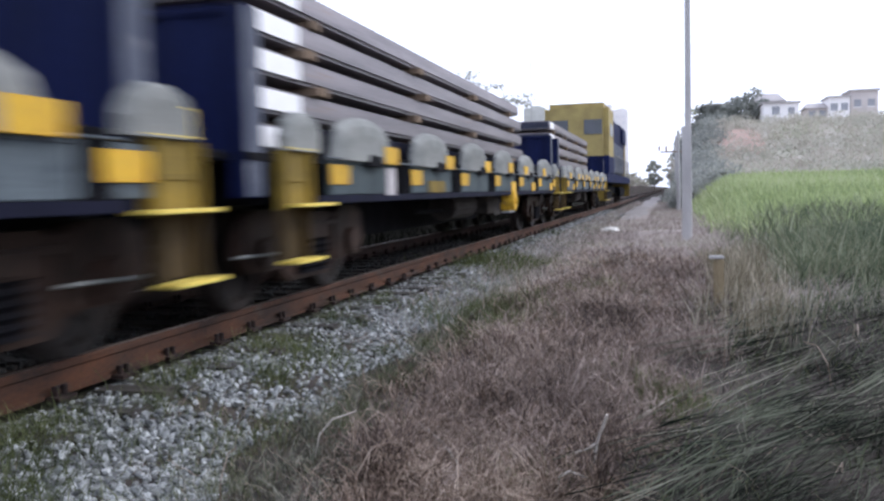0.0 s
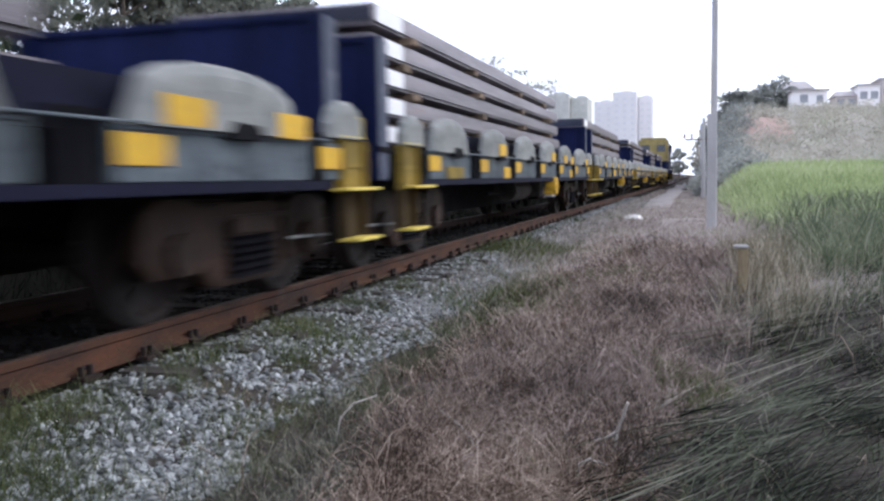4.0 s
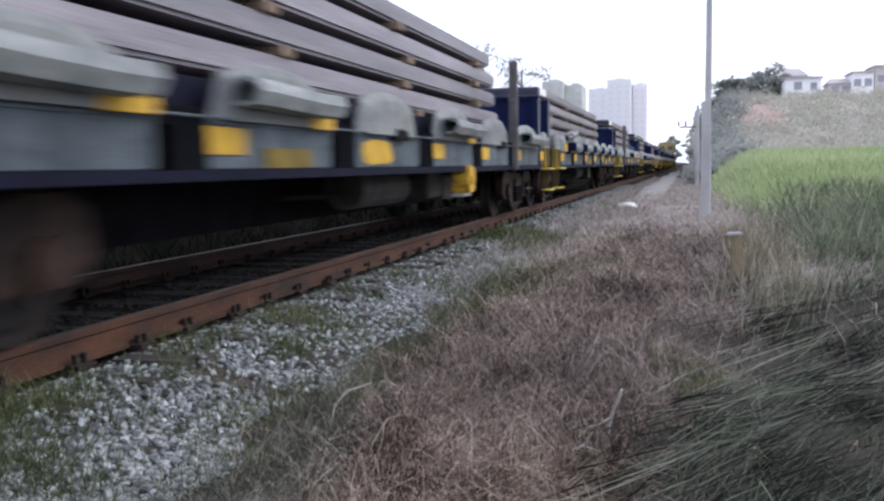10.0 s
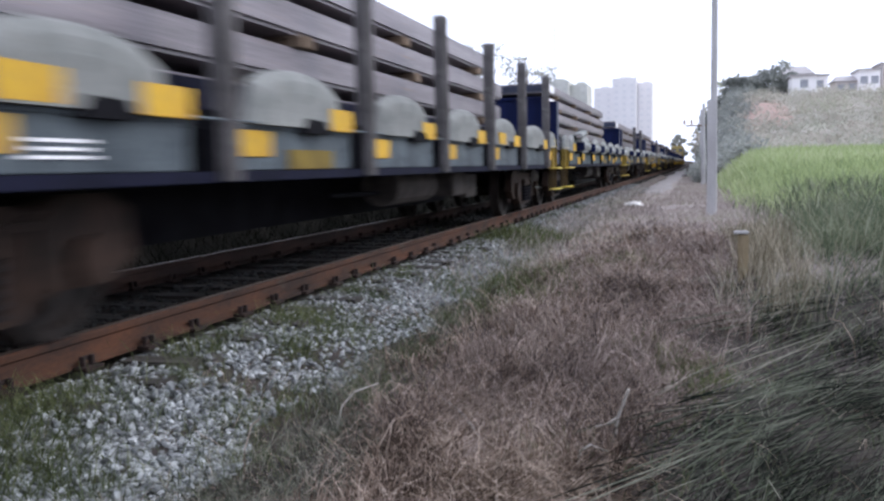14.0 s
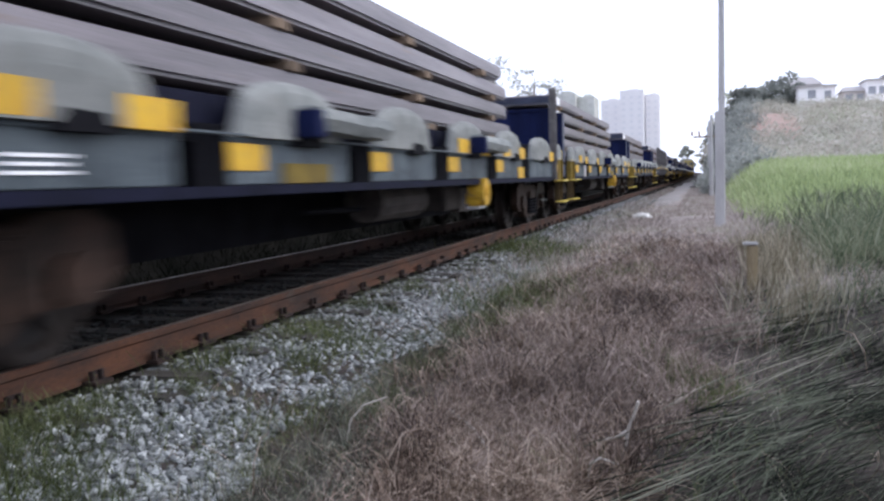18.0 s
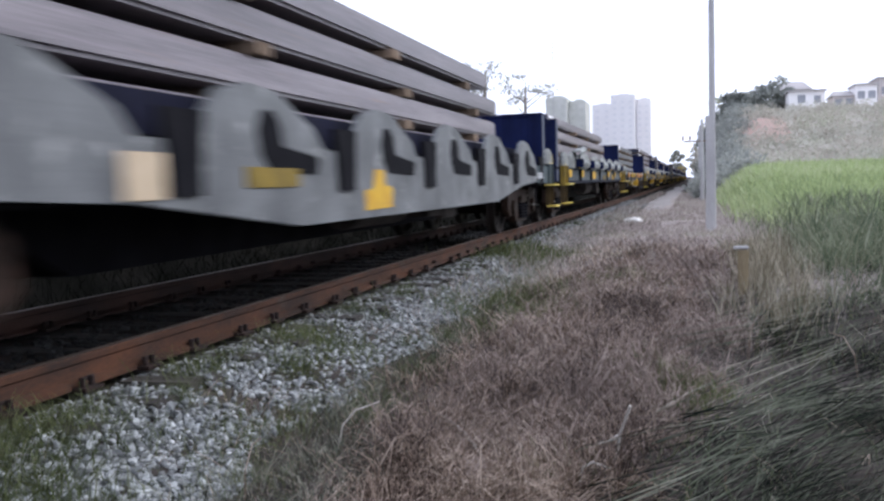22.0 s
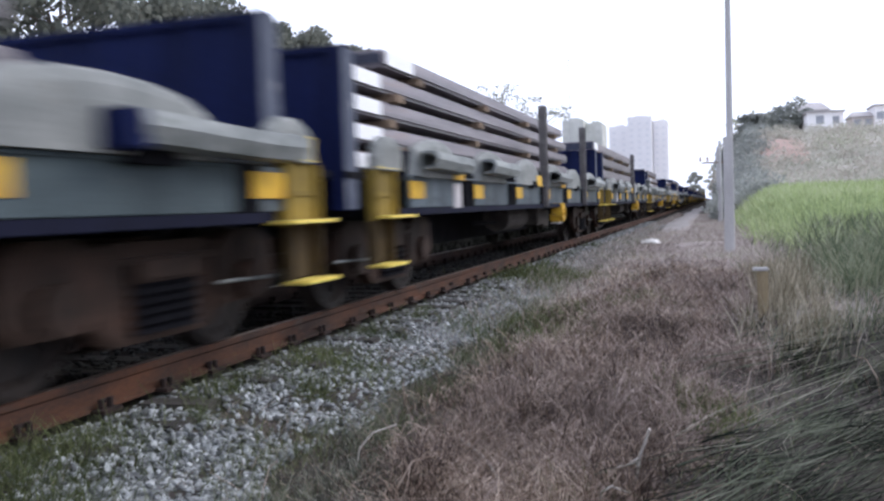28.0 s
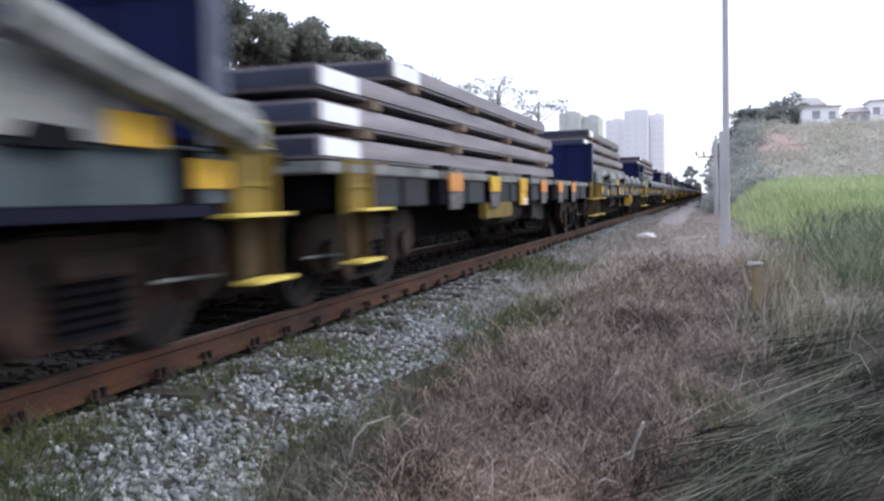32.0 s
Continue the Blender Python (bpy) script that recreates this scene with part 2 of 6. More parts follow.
# Dry hillside colours raised further for distance haze.
STRAW = blend_mat("haze_paled_dry_hillside", [(0.31, 0.31, 0.26), (0.37, 0.36, 0.31), (0.42, 0.38, 0.345), (0.36, 0.38, 0.29)], 0.09, island=0.0)
# Dry grass farther off, lightened for haze.
PALEDRY = blend_mat("haze_paled_dry_grass", [(0.28, 0.24, 0.222), (0.39, 0.34, 0.315), (0.47, 0.415, 0.385), (0.38, 0.37, 0.29)], 0.5, island=0.3, translucent=0.15)
WEED = blend_mat("low_green_weed", [(0.055, 0.072, 0.038), (0.10, 0.122, 0.062), (0.17, 0.185, 0.10)], 0.8, translucent=0.2)
LEAF = blend_mat("tree_leaves", [(0.018, 0.026, 0.014), (0.034, 0.046, 0.022), (0.06, 0.072, 0.036)], 0.35, translucent=0.2)
# Far leaves much lighter than foliage: distance haze put into the colour.
HAZELEAF = blend_mat("haze_paled_far_leaves", [(0.34, 0.35, 0.32), (0.43, 0.44, 0.40), (0.52, 0.53, 0.47)], 0.25, translucent=0.5)
# Weed colours near black to stand in for shade behind the train.
SHADEWEED = blend_mat("shade_dark_weeds", [(0.005, 0.006, 0.004), (0.011, 0.012, 0.009), (0.024, 0.025, 0.019)], 0.6, spec=0.02)
# Needles paled to look washed out by haze and bright sky.
PINE = blend_mat("haze_paled_pine_needles", [(0.36, 0.37, 0.34), (0.45, 0.46, 0.42), (0.54, 0.545, 0.49)], 0.3, translucent=0.6)
# Crown leaves lightened towards grey for haze.
CROWN = blend_mat("haze_paled_olive_leaves", [(0.12, 0.13, 0.115), (0.18, 0.19, 0.16), (0.25, 0.255, 0.21)], 0.30, translucent=0.45)
OLIVE = blend_mat("tall_olive_grass", [(0.075, 0.097, 0.058), (0.145, 0.172, 0.105), (0.235, 0.252, 0.17), (0.34, 0.33, 0.25)], 0.7, island=0.5, translucent=0.2)
TUFT = blend_mat("fresh_weed_green", [(0.065, 0.08, 0.035), (0.115, 0.135, 0.06), (0.19, 0.205, 0.10)], 1.5, island=0.5, translucent=0.25)
FOOT = blend_mat("rank_green_grass", [(0.085, 0.11, 0.07), (0.14, 0.17, 0.105), (0.21, 0.24, 0.155), (0.29, 0.30, 0.215)], 0.5, island=0.5, translucent=0.25)
BELLY = mat("dusty_girder_paint", (0.175, 0.185, 0.19), (0.075, 0.08, 0.085), 0.6, scale=2.5, wear=(0.36, 0.37, 0.36), wear_at=0.62, spec=0.6)
BRUSH = blend_mat("dead_brushwood", [(0.085, 0.066, 0.058), (0.165, 0.128, 0.112), (0.27, 0.212, 0.185), (0.39, 0.318, 0.28)], 1.4, island=0.45, translucent=0.15)
STALKS = blend_mat("olive_brown_stalks", [(0.14, 0.125, 0.085), (0.23, 0.205, 0.145), (0.34, 0.30, 0.22), (0.48, 0.43, 0.34)], 1.0, island=0.5, translucent=0.15)
FINES = mat("grey_stone_dust", (0.20, 0.21, 0.215), (0.07, 0.075, 0.078), 0.95, scale=25.0, fine=120, bump=0.6)
MOSSY = blend_mat("mossy_weeds", [(0.06, 0.07, 0.04), (0.115, 0.13, 0.075), (0.19, 0.205, 0.125), (0.29, 0.29, 0.21)], 3.0, island=0.6, translucent=0.2)
# Soil colours lowered for the shade behind and under the train.
SHADESOIL = blend_mat("shade_dark_soil", [(0.008, 0.008, 0.006), (0.016, 0.015, 0.012), (0.028, 0.025, 0.02)], 1.1, island=0.0, spec=0.02)
HAY = blend_mat("matted_hay_strands", [(0.05, 0.034, 0.024), (0.12, 0.084, 0.06), (0.22, 0.165, 0.122), (0.38, 0.30, 0.24)], 2.0, island=0.6, translucent=0.1)
# Hill bushes and trees: leaf colours raised for haze.
HAZY = blend_mat("haze_paled_bush_leaves", [(0.25, 0.265, 0.25), (0.33, 0.345, 0.32), (0.41, 0.425, 0.385)], 0.25, translucent=0.4)
GREYGR = blend_mat("grey_green_grass", [(0.045, 0.05, 0.038), (0.09, 0.10, 0.075), (0.16, 0.17, 0.13), (0.26, 0.265, 0.21), (0.36, 0.34, 0.28)], 1.6, island=0.55, translucent=0.2)
VERGE = blend_mat("bare_dusty_verge", [(0.20, 0.17, 0.155), (0.27, 0.232, 0.215), (0.33, 0.288, 0.27), (0.27, 0.252, 0.20)], 0.7, island=0.0)
MULCH = blend_mat("dark_plant_litter", [(0.02, 0.017, 0.015), (0.05, 0.042, 0.036), (0.10, 0.085, 0.072), (0.17, 0.145, 0.125)], 1.2, island=0.6, spec=0.02)
# Scrub tones lifted towards the pale look of haze.
SCRUB = blend_mat("haze_paled_scrub", [(0.39, 0.395, 0.33), (0.46, 0.45, 0.38), (0.53, 0.475, 0.43), (0.44, 0.46, 0.35)], 0.12, translucent=0.2)
EARTH = mat("red_earth", (0.40, 0.285, 0.245), (0.32, 0.23, 0.20), 0.95, scale=0.6, fine=6)
PATHM = mat("pale_gravel_path", (0.295, 0.27, 0.262), (0.22, 0.20, 0.192), 0.95, scale=1.2, fine=30)

# ---- mesh helpers ----


def mesh_of(name, bm, material, smooth=False):
    me = bpy.data.meshes.new(name)
    bmesh.ops.recalc_face_normals(bm, faces=bm.faces)
    bm.to_mesh(me)
    bm.free()
    me.materials.append(material)
    if smooth:
        me.polygons.foreach_set("use_smooth", [True] * len(me.polygons))
    return me


def fast_mesh(name, co, faces, material, smooth=False):
    me = bpy.data.meshes.new(name)
    me.from_pydata(co, [], faces)
    me.materials.append(material)
    if smooth:
        me.polygons.foreach_set("use_smooth", [True] * len(me.polygons))
    return me


def box(bm, x0, x1, y0, y1, z0, z1, bevel=0.0):
    m = Matrix.Translation(((x0 + x1) / 2, (y0 + y1) / 2, (z0 + z1) / 2)) @ Matrix.Diagonal((abs(x1 - x0), abs(y1 - y0), abs(z1 - z0), 1))
    r = bmesh.ops.create_cube(bm, size=1, matrix=m)
    if bevel:
        ed = {e for v in r["verts"] for e in v.link_edges}
        bmesh.ops.bevel(bm, geom=list(ed), offset=bevel, segments=2, affect="EDGES", clamp_overlap=True)


def bar(bm, p, q, r, n=8, r2=None):
    p, q = Vector(p), Vector(q)
    d = q - p
    m = Matrix.Translation((p + q) / 2) @ d.to_track_quat("Z", "Y").to_matrix().to_4x4()
    bmesh.ops.create_cone(bm, cap_ends=True, segments=n, radius1=r, radius2=r if r2 is None else r2, depth=d.length, matrix=m)


def plate(bm, yz, x0, x1):
    """A plate cut to an outline in y and z, with thickness in x."""
    a = [bm.verts.new((x0, y, z)) for y, z in yz]
    b = [bm.verts.new((x1, y, z)) for y, z in yz]
    bm.faces.new(a)
    bm.faces.new(b[::-1])
    k = len(yz)
    for i in range(k):
        bm.faces.new((a[i], b[i], b[(i + 1) % k], a[(i + 1) % k]))


CACHE = {}


def shared(key, material, build, smooth=False):
    """One mesh for all pieces that look alike."""
    if key not in CACHE:
        bm = bmesh.new()
        build(bm)
        CACHE[key] = mesh_of(key, bm, material, smooth)
    return CACHE[key]


def piece(name, me, parent, at=(0, 0, 0), label="", turn=None):
    ob = new(name, me)
    ob.parent = parent
    ob.matrix_basis = Matrix.Translation(at) if turn is None else Matrix.Translation(at) @ turn
    if label:
        tagged(ob, label)
    return ob


def part(name, bm, material, parent, label="", smooth=False):
    return piece(name, mesh_of(name, bm, material, smooth), parent, label=label)


def thing(name, me, label, category, at=(0, 0, 0), group="", kind=""):
    ob = new(name, me)
    ob.matrix_basis = Matrix.Translation(at) if not isinstance(at, Matrix) else at
    return tagged(ob, label, category, group, kind)


# ---- the ground ----
XC = -4.04          # middle of the track
GAUGE = 1.67        # between rail centres


def sstep(v, a, b):
    v = np.clip((v - a) / (b - a), 0, 1)
    return v * v * (3 - 2 * v)


def ground_z(x, y):
    x, y = np.asarray(x, float), np.asarray(y, float)
    z = -0.40 + 0.17 * sstep(x, -2.15, -2.75) * 1.0
    # far-side bank is guessed, steep and close to hold back light
    z = z - 0.22 * sstep(x, -5.4, -6.2) + 2.4 * sstep(x, -6.3, -9.5)
    z = z + 0.10 * sstep(x, 0.2, 1.8) + 0.03 * np.sin(x * 1.7 + y * 0.6) * sstep(x, -1.5, 0) + 0.02 * np.sin(y * 1.1)* sstep(x, -1.9, -1.0)
    z = z + 0.07 * sstep(x, -1.75, -1.2) * sstep(y, 17, 10) * np.sin(x * 4.1 + 1.2 * np.sin(y * 1.3)) * np.cos(y * 2.7 + x)
    heap = np.maximum(0, np.sin(x * 3.3 + 0.8 * np.sin(y * 1.9)) * np.sin(y * 2.3 + 0.9 * np.sin(x * 2.1)) - 0.1)
    z = z + 0.15 * heap * sstep(x, -1.8, -1.3) * sstep(x, 0.6, 0.0) * sstep(y, 12, 7)
    z = z + 1.25 * sstep(x, 0.6, 3.2) * sstep(y, 16, 44)
    z = z + 7.2 * sstep(x, -0.5, 5.0) * sstep(y, 58, 112)
    z = z + 2.5 * sstep(x, -12, -40) * sstep(np.hypot(x, y), 10, 60)
    return z


def build_ground():
    xs = np.concatenate([np.array([-4000, -1500, -600, -250, -120, -70, -45, -30, -20, -14, -10, -8.0]), np.arange(-7.4, 6.01, 0.2),
                         np.array([6.6, 7.5, 9, 11, 14, 18, 25, 35, 55, 100, 220, 600, 1500, 4000])])
    ys = np.concatenate([np.array([-4000, -1200, -500, -250, -100, -40, -15, -5]), np.arange(-2, 14, 0.25), np.arange(14, 50, 0.8),
                         np.arange(50, 130, 4.0), np.array([140, 170, 220, 300, 420, 600, 1000, 2000, 4500])])
    gx, gy = np.meshgrid(xs, ys)
    gz = ground_z(gx, gy)
    nx, ny = len(xs), len(ys)
    co = np.stack([gx, gy, gz], -1).reshape(-1, 3)
    i = np.arange(nx * ny).reshape(ny, nx)
    f = np.stack([i[:-1, :-1], i[:-1, 1:], i[1:, 1:], i[1:, :-1]], -1).reshape(-1, 4)
    return thing("ground", fast_mesh("ground", co.tolist(), f.tolist(), SOIL, True),
                 "dry brown soil with plant litter beside a railway", "ground", kind="structure")


ground = build_ground()


def strips(n, x, y, h, w, lean, rng, bend=0.5, az=None):
    """Blades of grass: two bent quads each."""
    a = rng.uniform(0, 2 * np.pi, n) if az is None else az
    d = np.stack([np.cos(a), np.sin(a)], -1)
    s = rng.uniform(0, 2 * np.pi, n)
    wv = np.stack([np.cos(s), np.sin(s), np.zeros(n)], -1) * (w / 2)[:, None]
    base = np.stack([x, y, ground_z(x, y) - 0.02], -1)
    up = np.zeros((n, 3))
    up[:, 2] = 1
    o = np.concatenate([d, np.zeros((n, 1))], -1)
    c1, s1 = np.cos(lean), np.sin(lean)
    curl = bend * rng.uniform(0.2, 1.6, n)
    l2 = np.clip(lean + curl * 0.6, 0, 2.2)
    l3 = np.clip(lean + curl * 1.4, 0, 2.9)
    mid = base + (up * c1[:, None] + o * s1[:, None]) * (h * 0.42)[:, None]
    top = mid + (up * np.cos(l2)[:, None] + o * np.sin(l2)[:, None]) * (h * 0.32)[:, None]
    k = np.arange(n)[:, None]
    if bend < 1.0:          # nearly straight blades: two quads
        tip = mid + (top - mid) * 1.7
        co = np.stack([base - wv, base + wv, mid + wv * 0.8, mid - wv * 0.8, tip + wv * 0.25, tip - wv * 0.25], 1).reshape(-1, 3)
        return co, np.concatenate([k * 6 + np.array([0, 1, 2, 3]), k * 6 + np.array([3, 2, 4, 5])], 0)
    side = np.stack([-d[:, 1], d[:, 0], np.zeros(n)], -1) * (rng.normal(0, 0.28, n) * h * bend)[:, None]
    tip = top + (up * np.cos(l3)[:, None] + o * np.sin(l3)[:, None]) * (h * 0.30)[:, None] + side * 0.5
    co = np.stack([base - wv, base + wv, mid + wv * 0.9, mid - wv * 0.9, top + wv * 0.7, top - wv * 0.7, tip + wv * 0.2, tip - wv * 0.2], 1).reshape(-1, 3)
    return co, np.concatenate([k * 8 + np.array([0, 1, 2, 3]), k * 8 + np.array([3, 2, 4, 5]), k * 8 + np.array([5, 4, 6, 7])], 0)


def field(name, n, sample, h, w, lean, material, label, seed, category="grass", bend=0.5, az=None):
    rng = np.random.default_rng(seed)
    x, y = sample(rng, n)
    n = len(x)
    dist = np.hypot(x, y)
    hh = rng.uniform(*h, n)
    ww = rng.uniform(*w, n) * np.clip(dist / 6, 0.8, 5)
    ll = rng.uniform(*lean, n)
    co, f = strips(n, x, y, hh, ww, ll, rng, bend, None if az is None else rng.normal(az[0], az[1], n))
    return thing(name, fast_mesh(name, co.tolist(), f.tolist(), material), label, category, kind="stuff")


def patchy(x, y, f, seed):
    v = np.sin(x * f + seed) * np.cos(y * f * 0.8 - seed * 2) + 0.6 * np.sin(x * f * 2.3 - y * f * 1.9 + seed * 3)
    return v


def along(rng, n, y0, y1, back=0.22):
    """Places down the line, denser close by, with a thin share behind the start."""
    y = y0 * (y1 / y0) ** rng.uniform(0, 1, n)
    k = int(n * back)
    y[:k] = y0 - np.minimum(rng.exponential(2.4, k), rng.uniform(6, 11, k))
    return y


def in_brown(rng, n):
    y = along(rng, n, 2.0, 32)
    x = rng.uniform(-2.0, 1.6, n)
    edge = -0.58 + 0.065 * y + 0.2 * patchy(x, y, 1.4, 1)
    clump = np.clip(0.55 + 0.85 * patchy(x, y, 4.2, 9), 0.04, 1)
    keep = rng.uniform(0, 1, n) < np.clip((x + 1.90 - 0.85 * np.exp(-((y - 2.7) / 1.0) ** 2)) / 0.4, 0.0, 1) * np.clip((edge - x) / 0.5, 0.02, 1) * np.clip((y - 2.2) / 1.6, 0.35, 1) * np.clip((19 - y) / 8, 0, 1) * clump
    return x[keep], y[keep]


def in_reed(rng, n):
    y = along(rng, n, 2.2, 20)
    x = rng.uniform(-0.8, 5.0, n)
    edge = -0.50 + 0.07 * y + 0.2 * patchy(x, y, 1.2, 4)
    clump = np.clip(0.75 + 0.35 * patchy(x, y, 3.1, 6), 0.4, 1)
    keep = rng.uniform(0, 1, n) < np.clip((x - edge) / 0.4, 0, 1) * clump
    return x[keep], y[keep]


def in_bank(rng, n):
    y = rng.uniform(17, 50, n)
    x = rng.uniform(0.9, 14, n)
    keep = rng.uniform(0, 1, n) < np.clip((y - 16) / 8, 0, 1) * np.clip((x - 0.8) / 1.2, 0, 1)
    return x[keep], y[keep]


def in_shoulder(rng, n):
    y = along(rng, n, 2.2, 40)
    x = rng.uniform(-3.05, -1.3, n)
    keep = patchy(x, y, 3.1, 2) + 1.0 * (x + 2.25) + 0.5 * (y < 3.6) > 0.42
    return x[keep], y[keep]


def in_far(rng, n):
    y = 6.5 * (72 / 6.5) ** rng.uniform(0, 1, n)
    x = rng.uniform(-2.6, 2.0, n)
    keep = (patchy(x, y, 0.5, 5) > -1.3) & (rng.uniform(0, 1, n) < np.clip((y - 6.5) / 10, 0, 1)) & ~((x > -2.2) & (x < -0.9) & (rng.uniform(0, 1, n) < np.clip((y - 22) / 16, 0, 1)))
    return x[keep], y[keep]


def in_left(rng, n):
    return -6.5 - 5.5 * rng.uniform(0, 1, n) ** 1.6, along(rng, n, 1.5, 50)


GREENS = [(-2.6, 13.0, 0.6), (-2.3, 14.0, 0.5), (-1.05, 9.6, 0.45), (-0.9, 10.5, 0.45), (-0.05, 5.0, 0.3), (-0.2, 5.2, 0.26), (-0.76, 3.7, 0.15),
          (-0.58, 3.5, 0.15), (-2.95, 3.1, 0.2), (-2.8, 3.35, 0.18), (-2.85, 4.5, 0.2), (-2.75, 5.6, 0.22), (-2.42, 5.0, 0.16), (-2.5, 5.7, 0.2), (-2.1, 3.9, 0.2), (-2.95, 2.85, 0.3), (-2.7, 2.65, 0.26), (-2.45, 2.6, 0.2), (-2.72, 2.92, 0.32), (-2.4, 2.7, 0.26), (-1.4, 7.4, 0.5), (-1.2, 8.3, 0.5), (-1.75, 8.8, 0.5)]


def in_greens(rng, n):
    area = np.array(GREENS)[:, 2] ** 1.5
    g = np.array(GREENS)[rng.choice(len(GREENS), n, p=area / area.sum())]
    return g[:, 0] + rng.standard_t(5, n) * 0.5 * g[:, 2], g[:, 1] + rng.standard_t(5, n) * 0.8 * g[:, 2]


def in_olive(rng, n):
    y = 6.5 * (24 / 6.5) ** rng.uniform(0, 1, n)
    x = rng.uniform(-0.2, 9.0, n)
    keep = rng.uniform(0, 1, n) < np.clip((x - 0.3 - 0.03 * y + 0.4 * patchy(x, y, 0.9, 2)) / 0.9, 0, 1) * np.clip((y - 6.5) / 4, 0.1, 1) * np.clip(0.75 + 0.4 * patchy(x, y, 2.1, 8), 0.2, 1) * ((np.abs(x - 0.42) > 0.22) | (y > 9.2))
    return x[keep], y[keep]


def in_foot(rng, n):
    x, y = rng.uniform(1.0, 9, n), rng.uniform(9, 23, n)
    keep = (x > 0.06 * y + 0.75) & (patchy(x, y, 0.8, 3) > -0.35)
    return x[keep], y[keep]


def in_brown_tufts(rng, n):
    k = 170
    cy = 2.3 * (15 / 2.3) ** rng.uniform(0, 1, k)
    cx = rng.uniform(-1.5, -0.3, k) + 0.03 * cy
    cx[:22], cy[:22] = rng.uniform(-1.25, -0.85, 22), rng.uniform(3.0, 3.7, 22)
    i = rng.integers(0, k, n)
    s = rng.uniform(0.02, 0.06, k)[i]
    return cx[i] + rng.normal(0, 1, n) * s, cy[i] + rng.normal(0, 1, n) * s


def in_brush(rng, n):
    k = 170
    cy = 3.6 * (15 / 3.6) ** rng.uniform(0, 1, k)
    cx = -1.25 + (0.95 + 0.16 * (cy - 3.6)) * rng.uniform(0, 1, k)
    i = rng.integers(0, k, n)
    s = rng.uniform(0.06, 0.17, k)[i] * np.clip(cy[i] / 5, 1, 2)
    return cx[i] + rng.normal(0, 1, n) * s, cy[i] + rng.normal(0, 1, n) * s


def in_hay(rng, n):
    x, y = rng.uniform(-1.35, -0.30, n), rng.uniform(2.5, 4.6, n)
    keep = rng.uniform(0, 1, n) < np.clip(0.45 + 0.6 * patchy(x, y, 3.4, 4), 0.05, 1)
    return x[keep], y[keep]


def in_stalks(rng, n):
    k = 60
    cy = rng.uniform(7.2, 13.5, k)
    cx = rng.uniform(0.28, 0.95, k) + 0.05 * (cy - 8)
    i = rng.integers(0, k, n)
    x, y = cx[i] + rng.normal(0, 1, n) * 0.10, cy[i] + rng.normal(0, 1, n) * 0.16
    keep = (np.abs(x / y - 0.05) > 0.014) | (y > 9.1) | (rng.uniform(0, 1, len(x)) < 0.3)
    return x[keep], y[keep]


def in_strip(rng, n):
    y = along(rng, n, 2.2, 16)
    x = rng.uniform(-2.75, -1.2, n)
    lo = np.maximum(-2.06 - 0.03 * (y - 3), -2.2)
    hi = -1.68 + 0.82 * np.exp(-((y - 2.7) / 1.0) ** 2)
    keep = rng.uniform(0, 1, n) < np.clip((x - lo) / 0.25, 0, 1) * np.clip((hi - x) / 0.25, 0, 1) * np.clip(0.7 + 0.5 * patchy(x, y, 3.7, 5), 0.12, 1) * np.clip(1.4 - y / 8, 0.15, 1)
    return x[keep], y[keep]


def in_litter(rng, n):
    return rng.uniform(-1.9, 4.0, n), along(rng, n, 2.0, 14)


def in_railside(rng, n):
    y = along(rng, n, 2.2, 9)
    x = -3.12 + 0.42 * rng.uniform(0, 1, n) ** 1.4 + 0.12 * np.exp(-((y - 2.7) / 0.5) ** 2)
    keep = rng.uniform(0, 1, n) < np.clip(0.35 + 0.6 * patchy(x, y, 3.3, 6), 0.04, 1)
    return x[keep], y[keep]


def in_tufts(rng, n):
    k = 150
    cy = 2.2 * (26 / 2.2) ** rng.uniform(0, 1, k)
    cx = rng.uniform(-3.0, -1.55, k)
    i = rng.integers(0, k, n)
    s = rng.uniform(0.03, 0.13, k)[i] * np.clip(cy[i] / 7, 1, 2)
    return cx[i] + rng.normal(0, 1, n) * s, cy[i] + rng.normal(0, 1, n) * s * 1.4


field("dry_grass", 120000, in_brown, (0.08, 0.36), (0.003, 0.009), (0.15, 1.35), DRY, "tangled dry brown grass beside the ballast", 11, bend=1.7)
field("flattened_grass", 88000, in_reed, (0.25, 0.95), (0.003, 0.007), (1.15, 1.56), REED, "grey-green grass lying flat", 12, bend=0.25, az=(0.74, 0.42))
field("upright_weeds", 12000, in_reed, (0.08, 0.26), (0.004, 0.008), (0.05, 0.9), WEED, "low green weeds among flattened grass", 18, "weeds", bend=0.8)
field("curled_dead_grass", 1700, in_reed, (0.15, 0.42), (0.003, 0.006), (0.3, 1.2), GREYGR, "pale curled dead stems in flattened grass", 24, "grass", bend=1.6)
field("olive_grass", 24000, in_olive, (0.20, 0.55), (0.005, 0.010), (0.05, 0.9), OLIVE, "tall olive-grey grass below the bank", 25, bend=0.6)
field("green_bank_grass", 34000, in_bank, (0.30, 0.70), (0.006, 0.014), (0.05, 0.8), GREEN, "fresh green tall grass on the bank", 13)
field("bank_foot_grass", 24000, in_foot, (0.35, 0.85), (0.006, 0.013), (0.1, 1.0), FOOT, "dark green rank grass at the foot of the bank", 28, bend=0.8)
field("shoulder_weeds", 9000, in_shoulder, (0.04, 0.13), (0.003, 0.006), (0.2, 1.2), WEED, "short green weeds growing through the ballast", 14, "weeds")
field("railside_weeds", 12000, in_railside, (0.03, 0.12), (0.003, 0.007), (0.3, 1.3), MOSSY, "low mossy weeds between stones beside the rail", 36, "weeds", bend=1.2)
